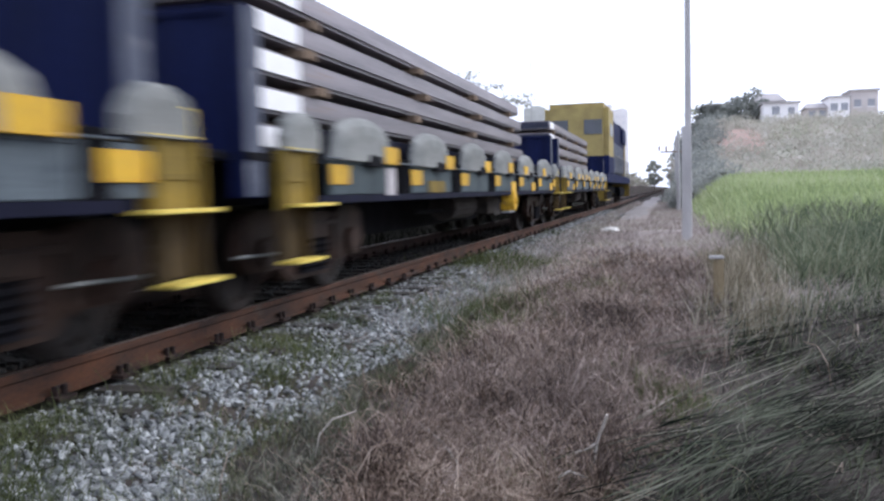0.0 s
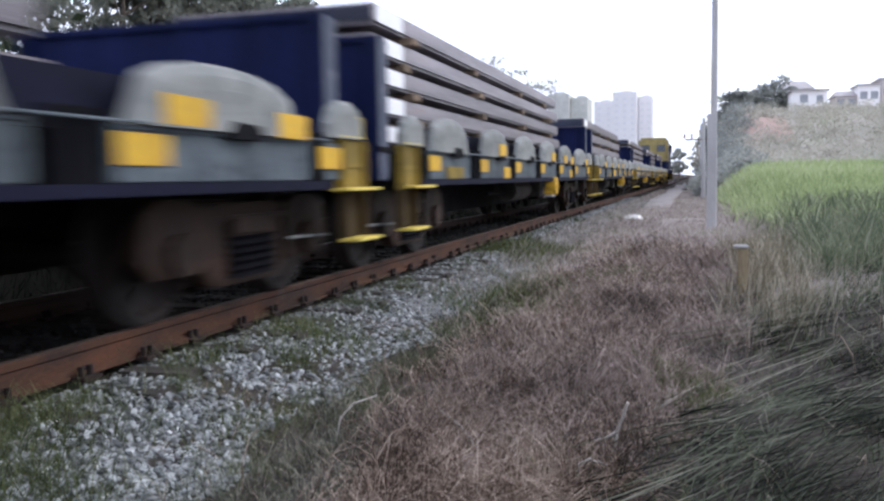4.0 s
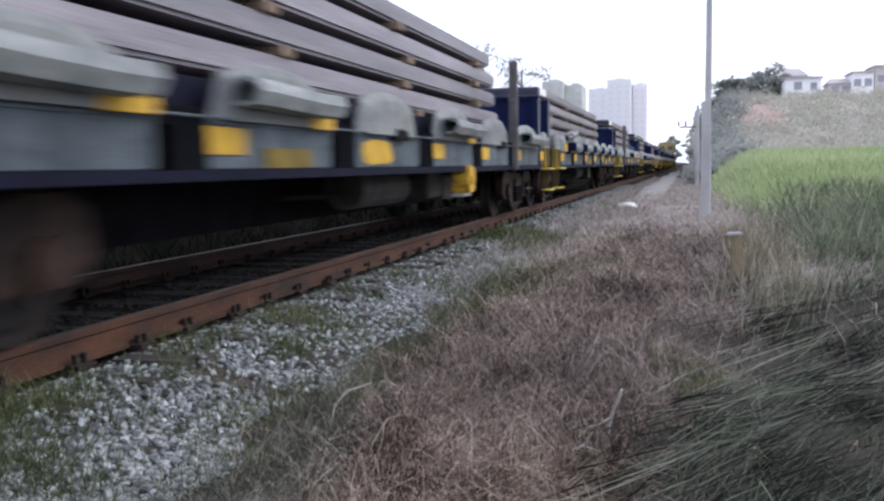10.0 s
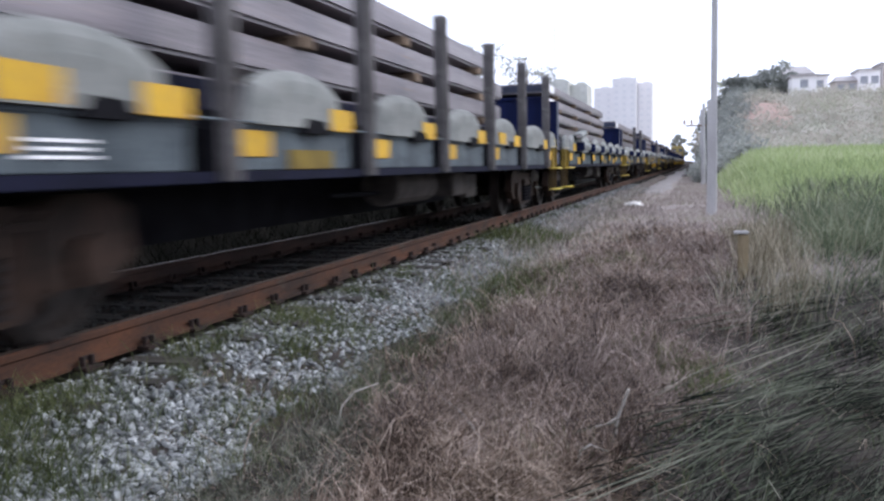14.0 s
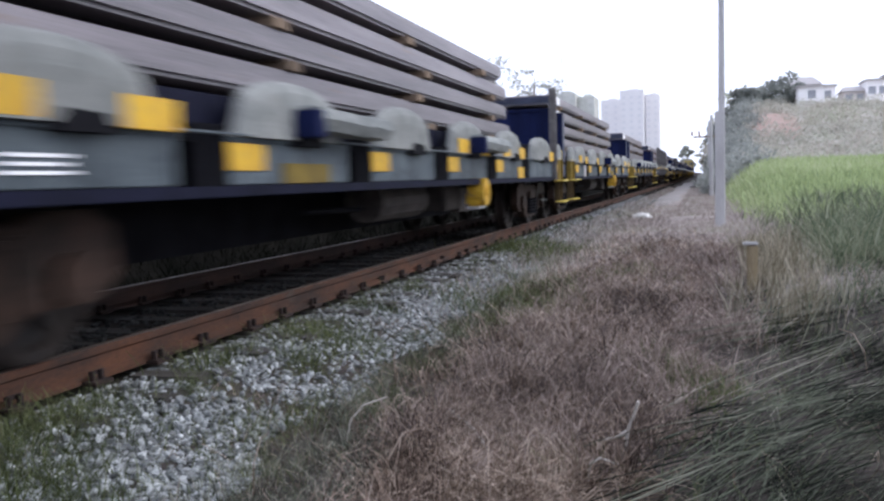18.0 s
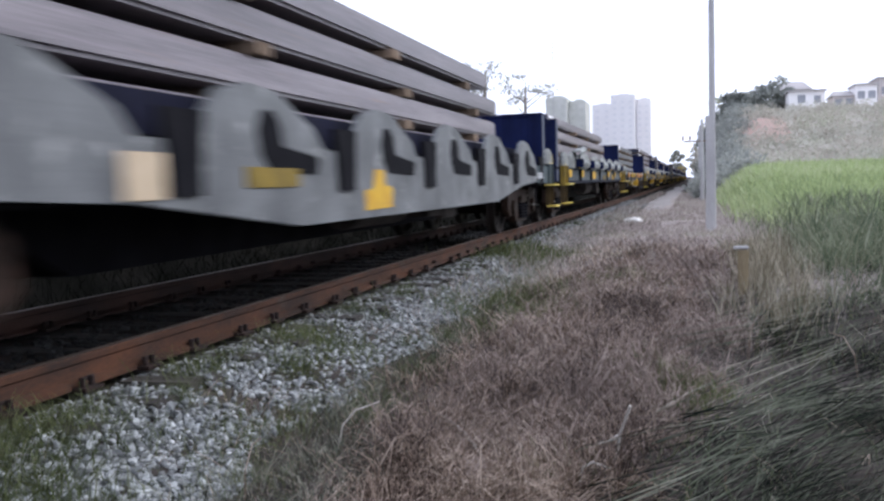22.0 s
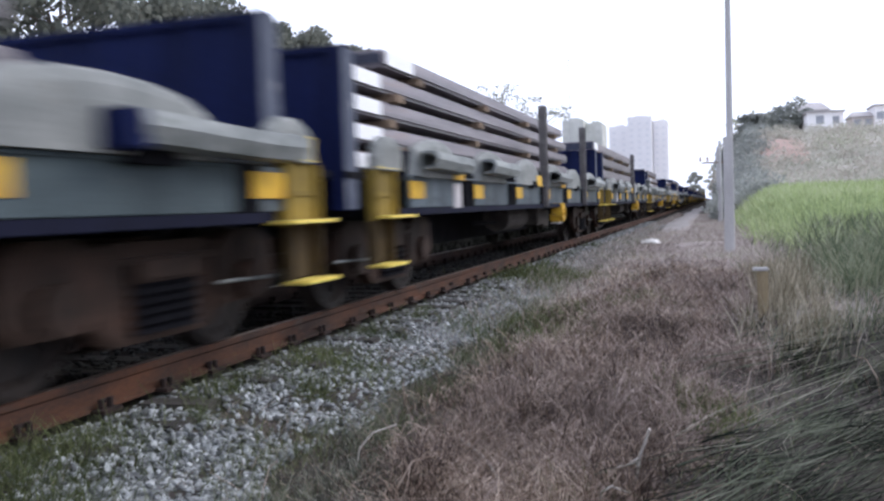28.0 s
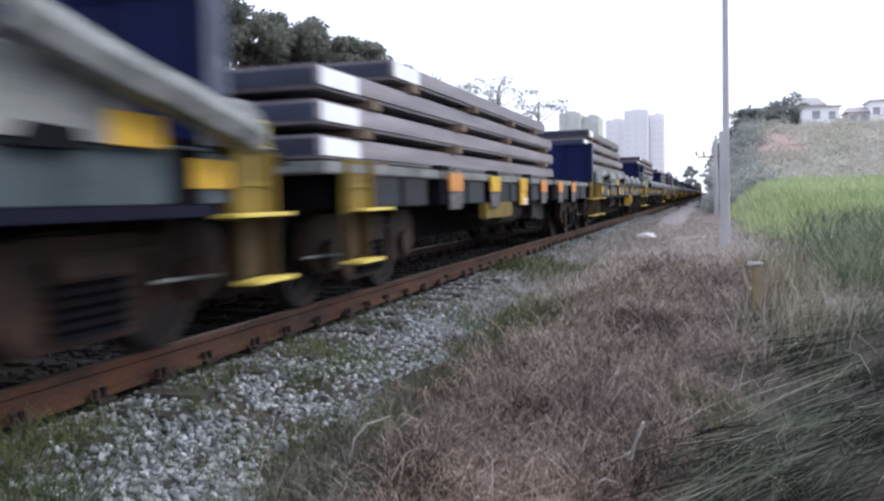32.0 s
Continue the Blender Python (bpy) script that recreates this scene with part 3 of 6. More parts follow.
field("weed_tufts", 12000, in_tufts, (0.06, 0.20), (0.003, 0.006), (0.1, 1.1), WEED, "small green tufts on the ballast shoulder", 20, "weeds", bend=0.9)
field("green_patches", 15000, in_greens, (0.06, 0.26), (0.004, 0.008), (0.1, 1.1), TUFT, "fresh green weeds in dry grass", 26, "weeds", bend=0.9)
field("shoulder_straw", 14000, in_shoulder, (0.06, 0.24), (0.003, 0.006), (0.6, 1.4), DRY, "dry straw lying on the ballast shoulder", 19, "straw")
field("path_side_grass", 78000, in_far, (0.07, 0.22), (0.004, 0.009), (0.1, 1.0), PALEDRY, "short dry grass along the gravel path", 15)
field("far_side_grass", 30000, in_left, (0.15, 0.45), (0.004, 0.009), (0.1, 0.9), SHADEWEED, "rough dark grass beyond the far rail", 16)
field("dry_tufts", 15000, in_brown_tufts, (0.14, 0.40), (0.003, 0.006), (0.1, 1.1), DRY, "curled tufts of dry brown grass", 29, bend=1.8)
field("grey_green_grass", 60000, in_strip, (0.06, 0.26), (0.003, 0.006), (0.2, 1.3), GREYGR, "grey-green curled grass along the ballast edge", 30, bend=1.5)
field("ground_litter", 28000, in_litter, (0.04, 0.16), (0.003, 0.006), (0.8, 1.5), MULCH, "dark dead leaves and stems on the soil", 27, "litter", bend=0.8)
field("brown_brush", 27000, in_brush, (0.12, 0.42), (0.004, 0.009), (0.2, 1.3), BRUSH, "clumps of dead brown brushwood", 33, "brush", bend=1.5)
field("matted_hay", 4200, in_hay, (0.22, 0.55), (0.004, 0.008), (0.75, 1.35), HAY, "long curved strands of matted hay", 35, "hay", bend=1.1, az=(-0.35, 0.5))
field("tall_dry_weeds", 1900, in_stalks, (0.20, 0.55), (0.004, 0.008), (0.0, 0.5), STALKS, "tall upright dry weed stalks", 34, "weeds", bend=0.5)
field("fallen_twigs", 9000, in_brown, (0.15, 0.50), (0.004, 0.008), (0.5, 1.5), DRY, "dead stems among dry grass", 17, "twigs", bend=0.9)


def build_straws():
    """Long pale stalks lying over the flattened grass, some in loose bundles."""
    rng = np.random.default_rng(5)
    root = thing("fallen_reeds", None, "long pale reed stalks lying on flattened grass", "reeds")
    bundles = [(0.60, 5.2), (0.25, 3.6), (0.55, 4.4), (1.3, 5.4), (0.85, 7.0), (0.62, 4.15)]
    for i in range(130):
        bm = bmesh.new()
        if i < 66:
            x, y = bundles[i % 6]
            x, y, a, ln = x + rng.normal(0, 0.05), y + rng.normal(0, 0.25), rng.normal(0.98 if i % 6 < 4 else 0.62, 0.035), rng.uniform(1.4, 3.2)
        else:
            x, y = rng.uniform(0.0, 3.0), rng.uniform(3.0, 8.5)
            a, ln = rng.normal(0.98, 0.12), rng.uniform(0.5, 1.6)
        bow, lift = rng.normal(0, 0.014), rng.uniform(0.10, 0.17)
        pts = []
        ends = [float(ground_z(x + math.cos(a) * ln * v, y + math.sin(a) * ln * v)) for v in (-0.45, 0.55)]
        for k in range(8):
            u = k / 7
            px = x + math.cos(a) * ln * (u - 0.45) - math.sin(a) * bow * math.sin(math.pi * u)
            py = y + math.sin(a) * ln * (u - 0.45) + math.cos(a) * bow * math.sin(math.pi * u)
            pts.append((px, py, max(ends[0] + (ends[1] - ends[0]) * u, float(ground_z(px, py)) - 0.03) + lift + 0.02 * math.sin(math.pi * u)))
        r = rng.uniform(0.0014, 0.0028)
        for p, q in zip(pts, pts[1:]):
            bar(bm, p, q, r, 5, r * 0.93)
            r *= 0.93
        part("stalk", bm, (GREYGR, REED, REED, GREYGR, REED, REED)[int(rng.integers(0, 6))], root)


build_straws()

# ---- ballast, sleepers and rails ----


def stone_shape(seed):
    rng = np.random.default_rng(seed)
    bm = bmesh.new()
    bmesh.ops.create_icosphere(bm, subdivisions=1, radius=1)
    for v in bm.verts:
        v.co = v.co * rng.uniform(0.5, 1.25)
        v.co.z *= 0.75
    co = np.array([v.co[:] for v in bm.verts])
    fa = np.array([[v.index for v in f.verts] for f in bm.faces])
    bm.free()
    return co, fa


SHAPES = [stone_shape(s) for s in range(8)]


def scatter_stones(name, n, xr, yr, size, label, seed, thin=None, material=STONE):
    rng = np.random.default_rng(seed)
    y = along(rng, n, *yr)
    x = rng.uniform(*xr, n)
    if thin is not None:
        k = thin(x, y, rng)
        x, y = x[k], y[k]
    n = len(x)
    r = rng.uniform(*size, n) * np.clip(np.abs(y) / 9, 1, 2.6) ** 0.5
    z = ground_z(x, y) + r * rng.uniform(-0.2, 0.95, n)
    cos, fas, off = [], [], 0
    for s in range(8):
        idx = np.arange(s, n, 8)
        c, f = SHAPES[s]
        a = rng.uniform(0, 6.28, len(idx))
        sc = r[idx]
        ex = rng.uniform(0.75, 1.3, len(idx))
        px = (c[None, :, 0] * np.cos(a)[:, None] - c[None, :, 1] * np.sin(a)[:, None]) * sc[:, None] * ex[:, None]
        py = (c[None, :, 0] * np.sin(a)[:, None] + c[None, :, 1] * np.cos(a)[:, None]) * sc[:, None]
        pz = np.repeat(c[None, :, 2], len(idx), 0) * sc[:, None]
        p = np.stack([px + x[idx][:, None], py + y[idx][:, None], pz + z[idx][:, None]], -1)
        cos.append(p.reshape(-1, 3))
        k = np.arange(len(idx))[:, None, None] * len(c) + f[None]
        fas.append(k.reshape(-1, 3) + off)
        off += len(idx) * len(c)
    return thing(name, fast_mesh(name, np.concatenate(cos).tolist(), np.concatenate(fas).tolist(), material), label, "ballast", kind="stuff")


def shoulder_thin(x, y, rng):
    edge = np.maximum(-1.95 - 0.03 * (y - 3), -2.12) + 0.13 * patchy(x, y, 1.9, 7)
    return (x < edge) & ((np.abs(y - 4.19 - (x + 2.97) * 0.1) > 0.11) | (x < -3.1) | (rng.uniform(0, 1, len(x)) < 0.06)) & ((patchy(x, y, 2.2, 3) < 0.9) | (rng.uniform(0, 1, len(x)) < 0.35))


scatter_stones("ballast_shoulder", 52000, (-3.13, -1.4), (2.1, 45), (0.010, 0.026), "loose grey crushed-stone ballast on the track shoulder", 21, shoulder_thin)
scatter_stones("ballast_between_rails", 6000, (-4.75, -3.3), (2.1, 60), (0.022, 0.036), "dark soiled ballast between the rails", 22, None, SHADESTONE)
scatter_stones("ballast_far_side", 2500, (-6.3, -4.95), (2.1, 60), (0.022, 0.04), "soiled ballast beyond the far rail", 23, None, SHADESTONE)

bed = thing("ballast_bed", None, "grey crushed-stone ballast under the track", "ballast", kind="structure")


def rail_profile():
    return [(-0.07, -0.17), (0.07, -0.17), (0.07, -0.152), (0.020, -0.128), (0.020, -0.052), (0.036, -0.040), (0.036, -0.008),
            (0.030, 0.0), (-0.030, 0.0), (-0.036, -0.008), (-0.036, -0.040), (-0.020, -0.052), (-0.020, -0.128), (-0.07, -0.152)]


track = thing("railway_track", None, "broad-gauge railway track with rusty rails on old sleepers", "track", kind="structure")


# Far rail: rust colour lowered for lack of light under the train.
RAILDIM = mat("shade_dark_rail", (0.050, 0.024, 0.017), (0.018, 0.010, 0.008), 0.8, scale=5.0, fine=60, stretch=(1, 0.35, 1))


def build_rail(x, steel, label):
    bm = bmesh.new()
    pr = rail_profile()
    ys = [-450, -50, 0, 8, 16, 24, 40, 80, 160, 320, 760]
    rows = [[bm.verts.new((x + a, y, b)) for a, b in pr] for y in ys]
    for r0, r1 in zip(rows, rows[1:]):
        for i in range(len(pr)):
            j = (i + 1) % len(pr)
            bm.faces.new((r0[i], r0[j], r1[j], r1[i]))
    bm.faces.new(rows[0])
    bm.faces.new(rows[-1][::-1])
    ob = part("rail", bm, steel, track, label)
    top = bmesh.new()
    box(top, x - 0.022, x + 0.022, -450, 760, -0.0005, 0.0012)
    piece("running_surface", mesh_of("running_surface", top, RAILTOP), ob, label="worn bright top of the rail")


NEAR, FAR = XC + GAUGE / 2, XC - GAUGE / 2
build_rail(NEAR, RAILM, "rust-brown steel rail")
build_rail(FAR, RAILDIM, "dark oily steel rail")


def sleeper_shape(bm):
    box(bm, -1.4, 1.4, -0.11, 0.11, -0.38, -0.205, 0.012)


def clip_shape(bm):
    box(bm, -0.06, 0.03, -0.075, 0.075, -0.022, 0.0, 0.004)
    bar(bm, (-0.02, -0.035, -0.01), (-0.02, -0.035, 0.05), 0.016, 6)
    bar(bm, (-0.02, 0.035, -0.01), (-0.02, 0.035, 0.05), 0.016, 6)
    bar(bm, (-0.02, -0.05, 0.042), (-0.055, 0.05, 0.03), 0.013, 6)


SL = shared("sleeper", SLEEP, sleeper_shape)
CLIPM = mat("rust_black_clip", (0.04, 0.022, 0.017), (0.012, 0.008, 0.008), 0.9, scale=9.0)
CL = shared("rail_clip", CLIPM, clip_shape)
FLIP = Matrix.Rotation(math.pi, 4, "Z")
for i in range(-10, 130):
    y = 4.38 + 0.555 * i
    if y < -1 or y > 62:
        continue
    s = piece("sleeper", SL, track, (XC + random.uniform(-0.04, 0.04), y, -0.004 * random.random()))
    if 1.5 < y < 32:
        for rx in (NEAR, FAR):
            piece("rail_clip", CL, s, (rx + 0.095 - XC, 0, -0.150))
            if y < 16:
                piece("rail_clip", CL, s, (rx - 0.095 - XC, 0, -0.150), turn=FLIP)
bm = bmesh.new()
for i in range(300):
    for y0 in (62.2 + 0.555 * i * 2.2, -2 - 0.555 * i * 2.2):
        if -440 < y0 < 740:
            m = Matrix.Translation((XC, y0, -0.27)) @ Matrix.Diagonal((2.8, 0.22, 0.18, 1))
            bmesh.ops.create_cube(bm, size=1, matrix=m)
tagged(part("distant_sleepers", bm, SLEEP, track), kind="stuff")

end = piece("sleeper_end", shared("bare_sleeper_end", SLEEP, lambda b: box(b, -0.22, 0.22, -0.09, 0.09, -0.06, 0.02, 0.012)), track, (-2.90, 4.19, -0.215), "weathered grey end of an old sleeper", Matrix.Rotation(0.1, 4, "Z"))

# nearest single stones on the shoulder
rng = np.random.default_rng(77)
STM = []
for s in range(6):
    c, f = SHAPES[s]
    STM.append(fast_mesh("stone", (c * 0.023).tolist(), f.tolist(), STONE1))
for i in range(290):
    x, y = rng.uniform(-3.05, -2.0), rng.uniform(2.6, 4.9)
    sc = rng.uniform(0.65, 1.35)
    if abs(y - 4.19) < 0.13 and x < -2.66:
        continue
    piece("stone", STM[i % 6], bed, (x, y, float(ground_z(x, y)) + 0.02 + 0.02 * rng.random()),
          turn=Euler((rng.uniform(0, 6), rng.uniform(0, 6), rng.uniform(0, 6))).to_matrix().to_4x4() @ Matrix.Diagonal((sc, sc * 1.15, sc * 0.9, 1)))

# ---- surroundings ----


def build_pole(x, y, h, r, label, sleeve=True):
    z = float(ground_z(x, y))
    root = thing("utility_pole", None, label, "pole", (x, y, z), "poles along the line")
    bm = bmesh.new()
    bar(bm, (0, 0, -0.3), (0, 0, h), r, 10, r * 0.55)
    part("shaft", bm, CONC, root, smooth=False)
    if sleeve:
        bm = bmesh.new()
        box(bm, -r * 1.7, r * 0.6, -r * 1.35, -r * 0.75, -0.2, 2.6, 0.01)
        part("lower_brace", bm, CONC, root, "grey concrete brace along the foot")
        for k in range(3):
            bm = bmesh.new()
            bar(bm, (0, 0, 0.7 + 0.7 * k), (0, 0, 0.74 + 0.7 * k), r * 1.08, 10)
            part("band", bm, CONC, root)
    return root


build_pole(0.40, 20.4, 9.5, 0.085, "tall slim grey concrete pole standing in dry grass")
p2 = build_pole(0.42, 47.0, 4.2, 0.13, "short weathered concrete pole beside the track", False)
bm = bmesh.new()
box(bm, -0.9, 0.4, -0.04, 0.04, 3.06, 3.13)
part("crossarm", bm, WOOD, p2)
for dx in (-0.95, -0.6, 0.35):
    bm = bmesh.new()
    bar(bm, (dx, 0, 3.15), (dx, 0, 3.4), 0.05, 8)
    part("insulator", bm, EARTH, p2, "brown ceramic insulator")
build_pole(0.5, 78.0, 5.5, 0.15, "distant weathered concrete pole", False)

# mast behind the train
mast = thing("antenna_mast", None, "thin grey steel mast behind the train", "mast", (-12.3, 80, float(ground_z(-12.3, 80))))
bm = bmesh.new()
bar(bm, (0, 0, -0.3), (0, 0, 12.2), 0.035, 6, 0.02)
part("pole", bm, CONC, mast)
for k in range(4):
    bm = bmesh.new()
    bar(bm, (-0.45 + 0.05 * k, 0, 10.6 + 0.45 * k), (0.45 - 0.05 * k, 0, 10.6 + 0.45 * k), 0.012, 5)
    part("aerial_rod", bm, CONC, mast)

# path strip
xs = np.linspace(-2.25, -0.95, 6)
ys = np.arange(25, 120, 1.0)
gx, gy = np.meshgrid(xs, ys)
gx = gx + 0.15 * np.sin(gy * 0.21)
co = np.stack([gx, gy, ground_z(gx, gy) + 0.055 - 0.06 * (np.abs(gx + 1.6) > 0.5) - 0.16 * np.clip((36 - gy) / 11, 0, 1) - 0.02 * np.sin(gx * 7 + gy * 2.3) * (gy < 40)], -1).reshape(-1, 3)
ii = np.arange(len(co)).reshape(len(ys), len(xs))
thing("gravel_path", fast_mesh("gravel_path", co.tolist(), np.stack([ii[:-1, :-1], ii[:-1, 1:], ii[1:, 1:], ii[1:, :-1]], -1).reshape(-1, 4).tolist(), PATHM, True),
      "pale trodden gravel path beside the track", "path", kind="structure")

# litter, pale stone and a short marker post
bm = bmesh.new()
bmesh.ops.create_icosphere(bm, subdivisions=3, radius=1)
for v in bm.verts:
    k = 1 + 0.35 * noise.noise(v.co * 2.3) + 0.2 * noise.noise(v.co * 6)
    v.co = Vector((v.co.x * 0.27 * k, v.co.y * 0.2 * k, max(v.co.z, -0.2) * (0.12 + 0.09 * noise.noise(v.co * 3.1)) * k))
thing("plastic_bag", mesh_of("plastic_bag", bm, BAG), "crumpled white plastic bag lying on the ground", "litter", (-1.62, 24.6, float(ground_z(-1.62, 24.6)) + 0.06))
bm = bmesh.new()
bmesh.ops.create_icosphere(bm, subdivisions=3, radius=1)
for v in bm.verts:
    k = 1 + 0.3 * noise.noise(v.co * 1.7) + 0.12 * noise.noise(v.co * 5)
    v.co = Vector((v.co.x * 0.085 * k, v.co.y * 0.26 * k, v.co.z * 0.085 * k))
thing("pale_stone", mesh_of("pale_stone", bm, mat("pale_brown_stone", (0.23, 0.185, 0.165), (0.14, 0.11, 0.10), 0.9, scale=12)),
      "pale brown stone half hidden in dry grass", "stone", (-0.93, 3.42, float(ground_z(-0.93, 3.42)) + 0.05))
post = thing("marker_post", None, "short weathered timber post with a pale top", "post", (0.46, 9.0, float(ground_z(0.46, 9.0))))
bm = bmesh.new()
box(bm, -0.05, 0.05, -0.045, 0.045, -0.1, 0.48, 0.014)
part("shaft", bm, mat("mossy_timber", (0.36, 0.285, 0.175), (0.22, 0.175, 0.11), 0.95, scale=5, fine=40, stretch=(3, 3, 0.5)), post)
bm = bmesh.new()
box(bm, -0.095, 0.055, -0.055, 0.055, 0.48, 0.51, 0.010)
part("cap", bm, CONC, post, "pale flat cap")

def build_stem(pts, r, label, forks=(), tone=None):
    x, y, z = pts[0]
    root = thing("dead_stem", None, label, "twig", (x, y, float(ground_z(x, y))))
    for n, line in enumerate([pts] + list(forks)):
        bm = bmesh.new()
        q = r * (1 if n == 0 else 0.75)
        for a, b in zip(line, line[1:]):
            bar(bm, Vector(a) - Vector((x, y, z)), Vector(b) - Vector((x, y, z)), q, 6, q * 0.85)
            q *= 0.85
        part("stalk" if n == 0 else "fork", bm, tone or STEM, root)


STEM = mat("bleached_stem", (0.62, 0.58, 0.52), (0.34, 0.31, 0.28), 0.9, scale=9, fine=60)
build_stem([(-0.33, 3.72, -0.38), (-0.315, 3.71, -0.27), (-0.285, 3.69, -0.19), (-0.265, 3.67, -0.13)], 0.010, "pale forked dead stem in dry grass",
           [[(-0.315, 3.71, -0.27), (-0.36, 3.70, -0.295), (-0.41, 3.69, -0.31)]])
build_stem([(-1.42, 4.56, -0.36), (-1.25, 4.25, -0.30), (-1.05, 3.9, -0.275), (-0.87, 3.55, -0.29)], 0.006, "long thin dead stick lying across dry grass")
build_stem([(0.72, 8.45, -0.36), (0.73, 8.45, -0.22), (0.76, 8.46, -0.13)], 0.012, "pale broken stem beside a short post", [[(0.73, 8.45, -0.2), (0.80, 8.44, -0.185), (0.86, 8.44, -0.18)]])
build_stem([(-0.45, 3.42, -0.36), (-0.44, 3.42, -0.28), (-0.40, 3.43, -0.255), (-0.33, 3.44, -0.28)], 0.006, "curled dead stem near a pale stone")
build_stem([(-1.62, 3.7, -0.38), (-1.60, 3.72, -0.27), (-1.54, 3.74, -0.20), (-1.44, 3.8, -0.17)], 0.006, "bent dead stem at the edge of the ballast")
for x, y in ((-1.75, 3.05), (-1.2, 3.1), (-1.1, 4.3), (-0.75, 5.2), (-0.3, 5.6), (0.35, 6.2), (0.9, 5.4), (-1.45, 5.9)):
    a = 0.9 * math.sin(x * 9 + y * 4)
    build_stem([(x, y, -0.38), (x + 0.02 * a, y, -0.25), (x + 0.08 * a, y + 0.03, -0.15), (x + 0.16 * a, y + 0.05, -0.13)], 0.0035, "thin curled dead stem in dry grass", tone=DRY)


def leaf_cloud(centres, radii, per, size, seed, flat=0.7):
    """Many small leaf quads gathered in clumps."""
    rng = np.random.default_rng(seed)
    cs = np.repeat(np.array(centres), per, 0)
    rs = np.repeat(np.array(radii), per)
    n = len(cs)
    d = rng.normal(0, 1, (n, 3))
    d /= np.linalg.norm(d, axis=1)[:, None]
    d *= (rng.uniform(0.25, 1.08, n) ** 0.6 * rs)[:, None]
    d[:, 2] *= flat
    p = cs + d
    u = rng.normal(0, 1, (n, 3))
    u /= np.linalg.norm(u, axis=1)[:, None]
    v = np.cross(u, rng.normal(0, 1, (n, 3)))
    v /= np.linalg.norm(v, axis=1)[:, None]
    s = rng.uniform(0.6, 1.3, n)[:, None] * size
    co = np.stack([p - u * s, p + v * s * 0.5, p + u * s, p - v * s * 0.5], 1).reshape(-1, 3)
    f = (np.arange(n)[:, None] * 4 + np.arange(4)).tolist()
    return co.tolist(), f


def build_tree(x, y, h, spread, base, seed, material, label, leaf=0.22, clumps=26, per=170, name="tree", flat=0.7):
    rng = np.random.default_rng(seed)
    z = float(ground_z(x, y))
    root = thing(name, None, label, "tree", (x, y, z - 0.1), "trees beyond the railway")
    bm = bmesh.new()
    tip = (rng.uniform(-0.5, 0.5), rng.uniform(-0.5, 0.5), h * 0.9)
    lo = (tip[0] * 0.4, tip[1] * 0.4, h * base)
    bar(bm, (0, 0, -0.3), lo, h * 0.022, 8, h * 0.016)
    bar(bm, lo, tip, h * 0.016, 7, h * 0.004)
    cen, rad = [], []
    for i in range(clumps):
        a, q = rng.uniform(0, 6.28), rng.uniform(0, 1)
        zz = h * (base + (0.97 - base) * q)
        rr = spread * math.sqrt(max(0.05, 1 - (2 * q - 0.9) ** 2 * 0.9)) * rng.uniform(0.35, 1.0)
        c = (math.cos(a) * rr, math.sin(a) * rr, zz)
        cen.append(c)
        rad.append(spread * rng.uniform(0.20, 0.36))
        if i % 2 == 0:
            bar(bm, (lo[0], lo[1], max(h * base * 0.8, zz - rr * 0.7)), c, h * 0.007, 5, h * 0.002)
    part("trunk", bm, PALEBARK if name == "pine_tree" else BARK, root)
    co, f = leaf_cloud(cen, rad, per, leaf, seed + 100, flat)
    piece("crown", fast_mesh("crown", co, f, material), root)
    return root


def ray_xy(az, d):
    return d * math.sin(radians(az)), d * math.cos(radians(az))


for i, (az, d, el, spread, base, per) in enumerate([
        (-47, 36, 17.5, 4.2, 0.35, 105), (-41, 40, 15.0, 4.0, 0.45, 90), (-36, 52, 14.0, 4.6, 0.5, 105), (-32.5, 58, 13.6, 4.4, 0.58, 112),
        (-29.5, 60, 12.6, 3.4, 0.62, 112), (-26.8, 62, 12.1, 3.2, 0.64, 112), (-24.3, 64, 11.6, 3.1, 0.66, 108), (-22.3, 66, 10.5, 2.6, 0.66, 112),
        (-21.2, 70, 9.4, 2.0, 0.6, 105), (-34.3, 55, 13.2, 3.0, 0.66, 120), (-31.0, 61, 12.6, 2.8, 0.68, 110), (-28.1, 63, 11.9, 2.6, 0.68, 110), (-25.6, 65, 11.3, 2.4, 0.70, 110), (-23.3, 67, 10.7, 2.2, 0.70, 100)]):
    x, y = ray_xy(az, d)
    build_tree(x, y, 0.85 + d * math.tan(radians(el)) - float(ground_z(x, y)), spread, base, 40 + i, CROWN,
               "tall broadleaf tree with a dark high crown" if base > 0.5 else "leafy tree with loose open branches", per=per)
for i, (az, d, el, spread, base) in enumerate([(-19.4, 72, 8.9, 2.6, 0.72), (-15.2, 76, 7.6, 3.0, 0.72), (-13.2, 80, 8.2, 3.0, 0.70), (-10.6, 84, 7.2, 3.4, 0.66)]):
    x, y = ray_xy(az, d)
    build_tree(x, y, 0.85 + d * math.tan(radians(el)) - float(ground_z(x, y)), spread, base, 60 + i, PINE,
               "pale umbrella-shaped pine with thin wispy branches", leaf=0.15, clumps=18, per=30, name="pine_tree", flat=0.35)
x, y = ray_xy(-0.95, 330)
build_tree(x, y, 0.85 + 330 * math.tan(radians(1.7)) + 0.3, 3.6, 0.25, 71, HAZELEAF, "round far tree beyond the end of the track", leaf=0.5, clumps=22, per=90)


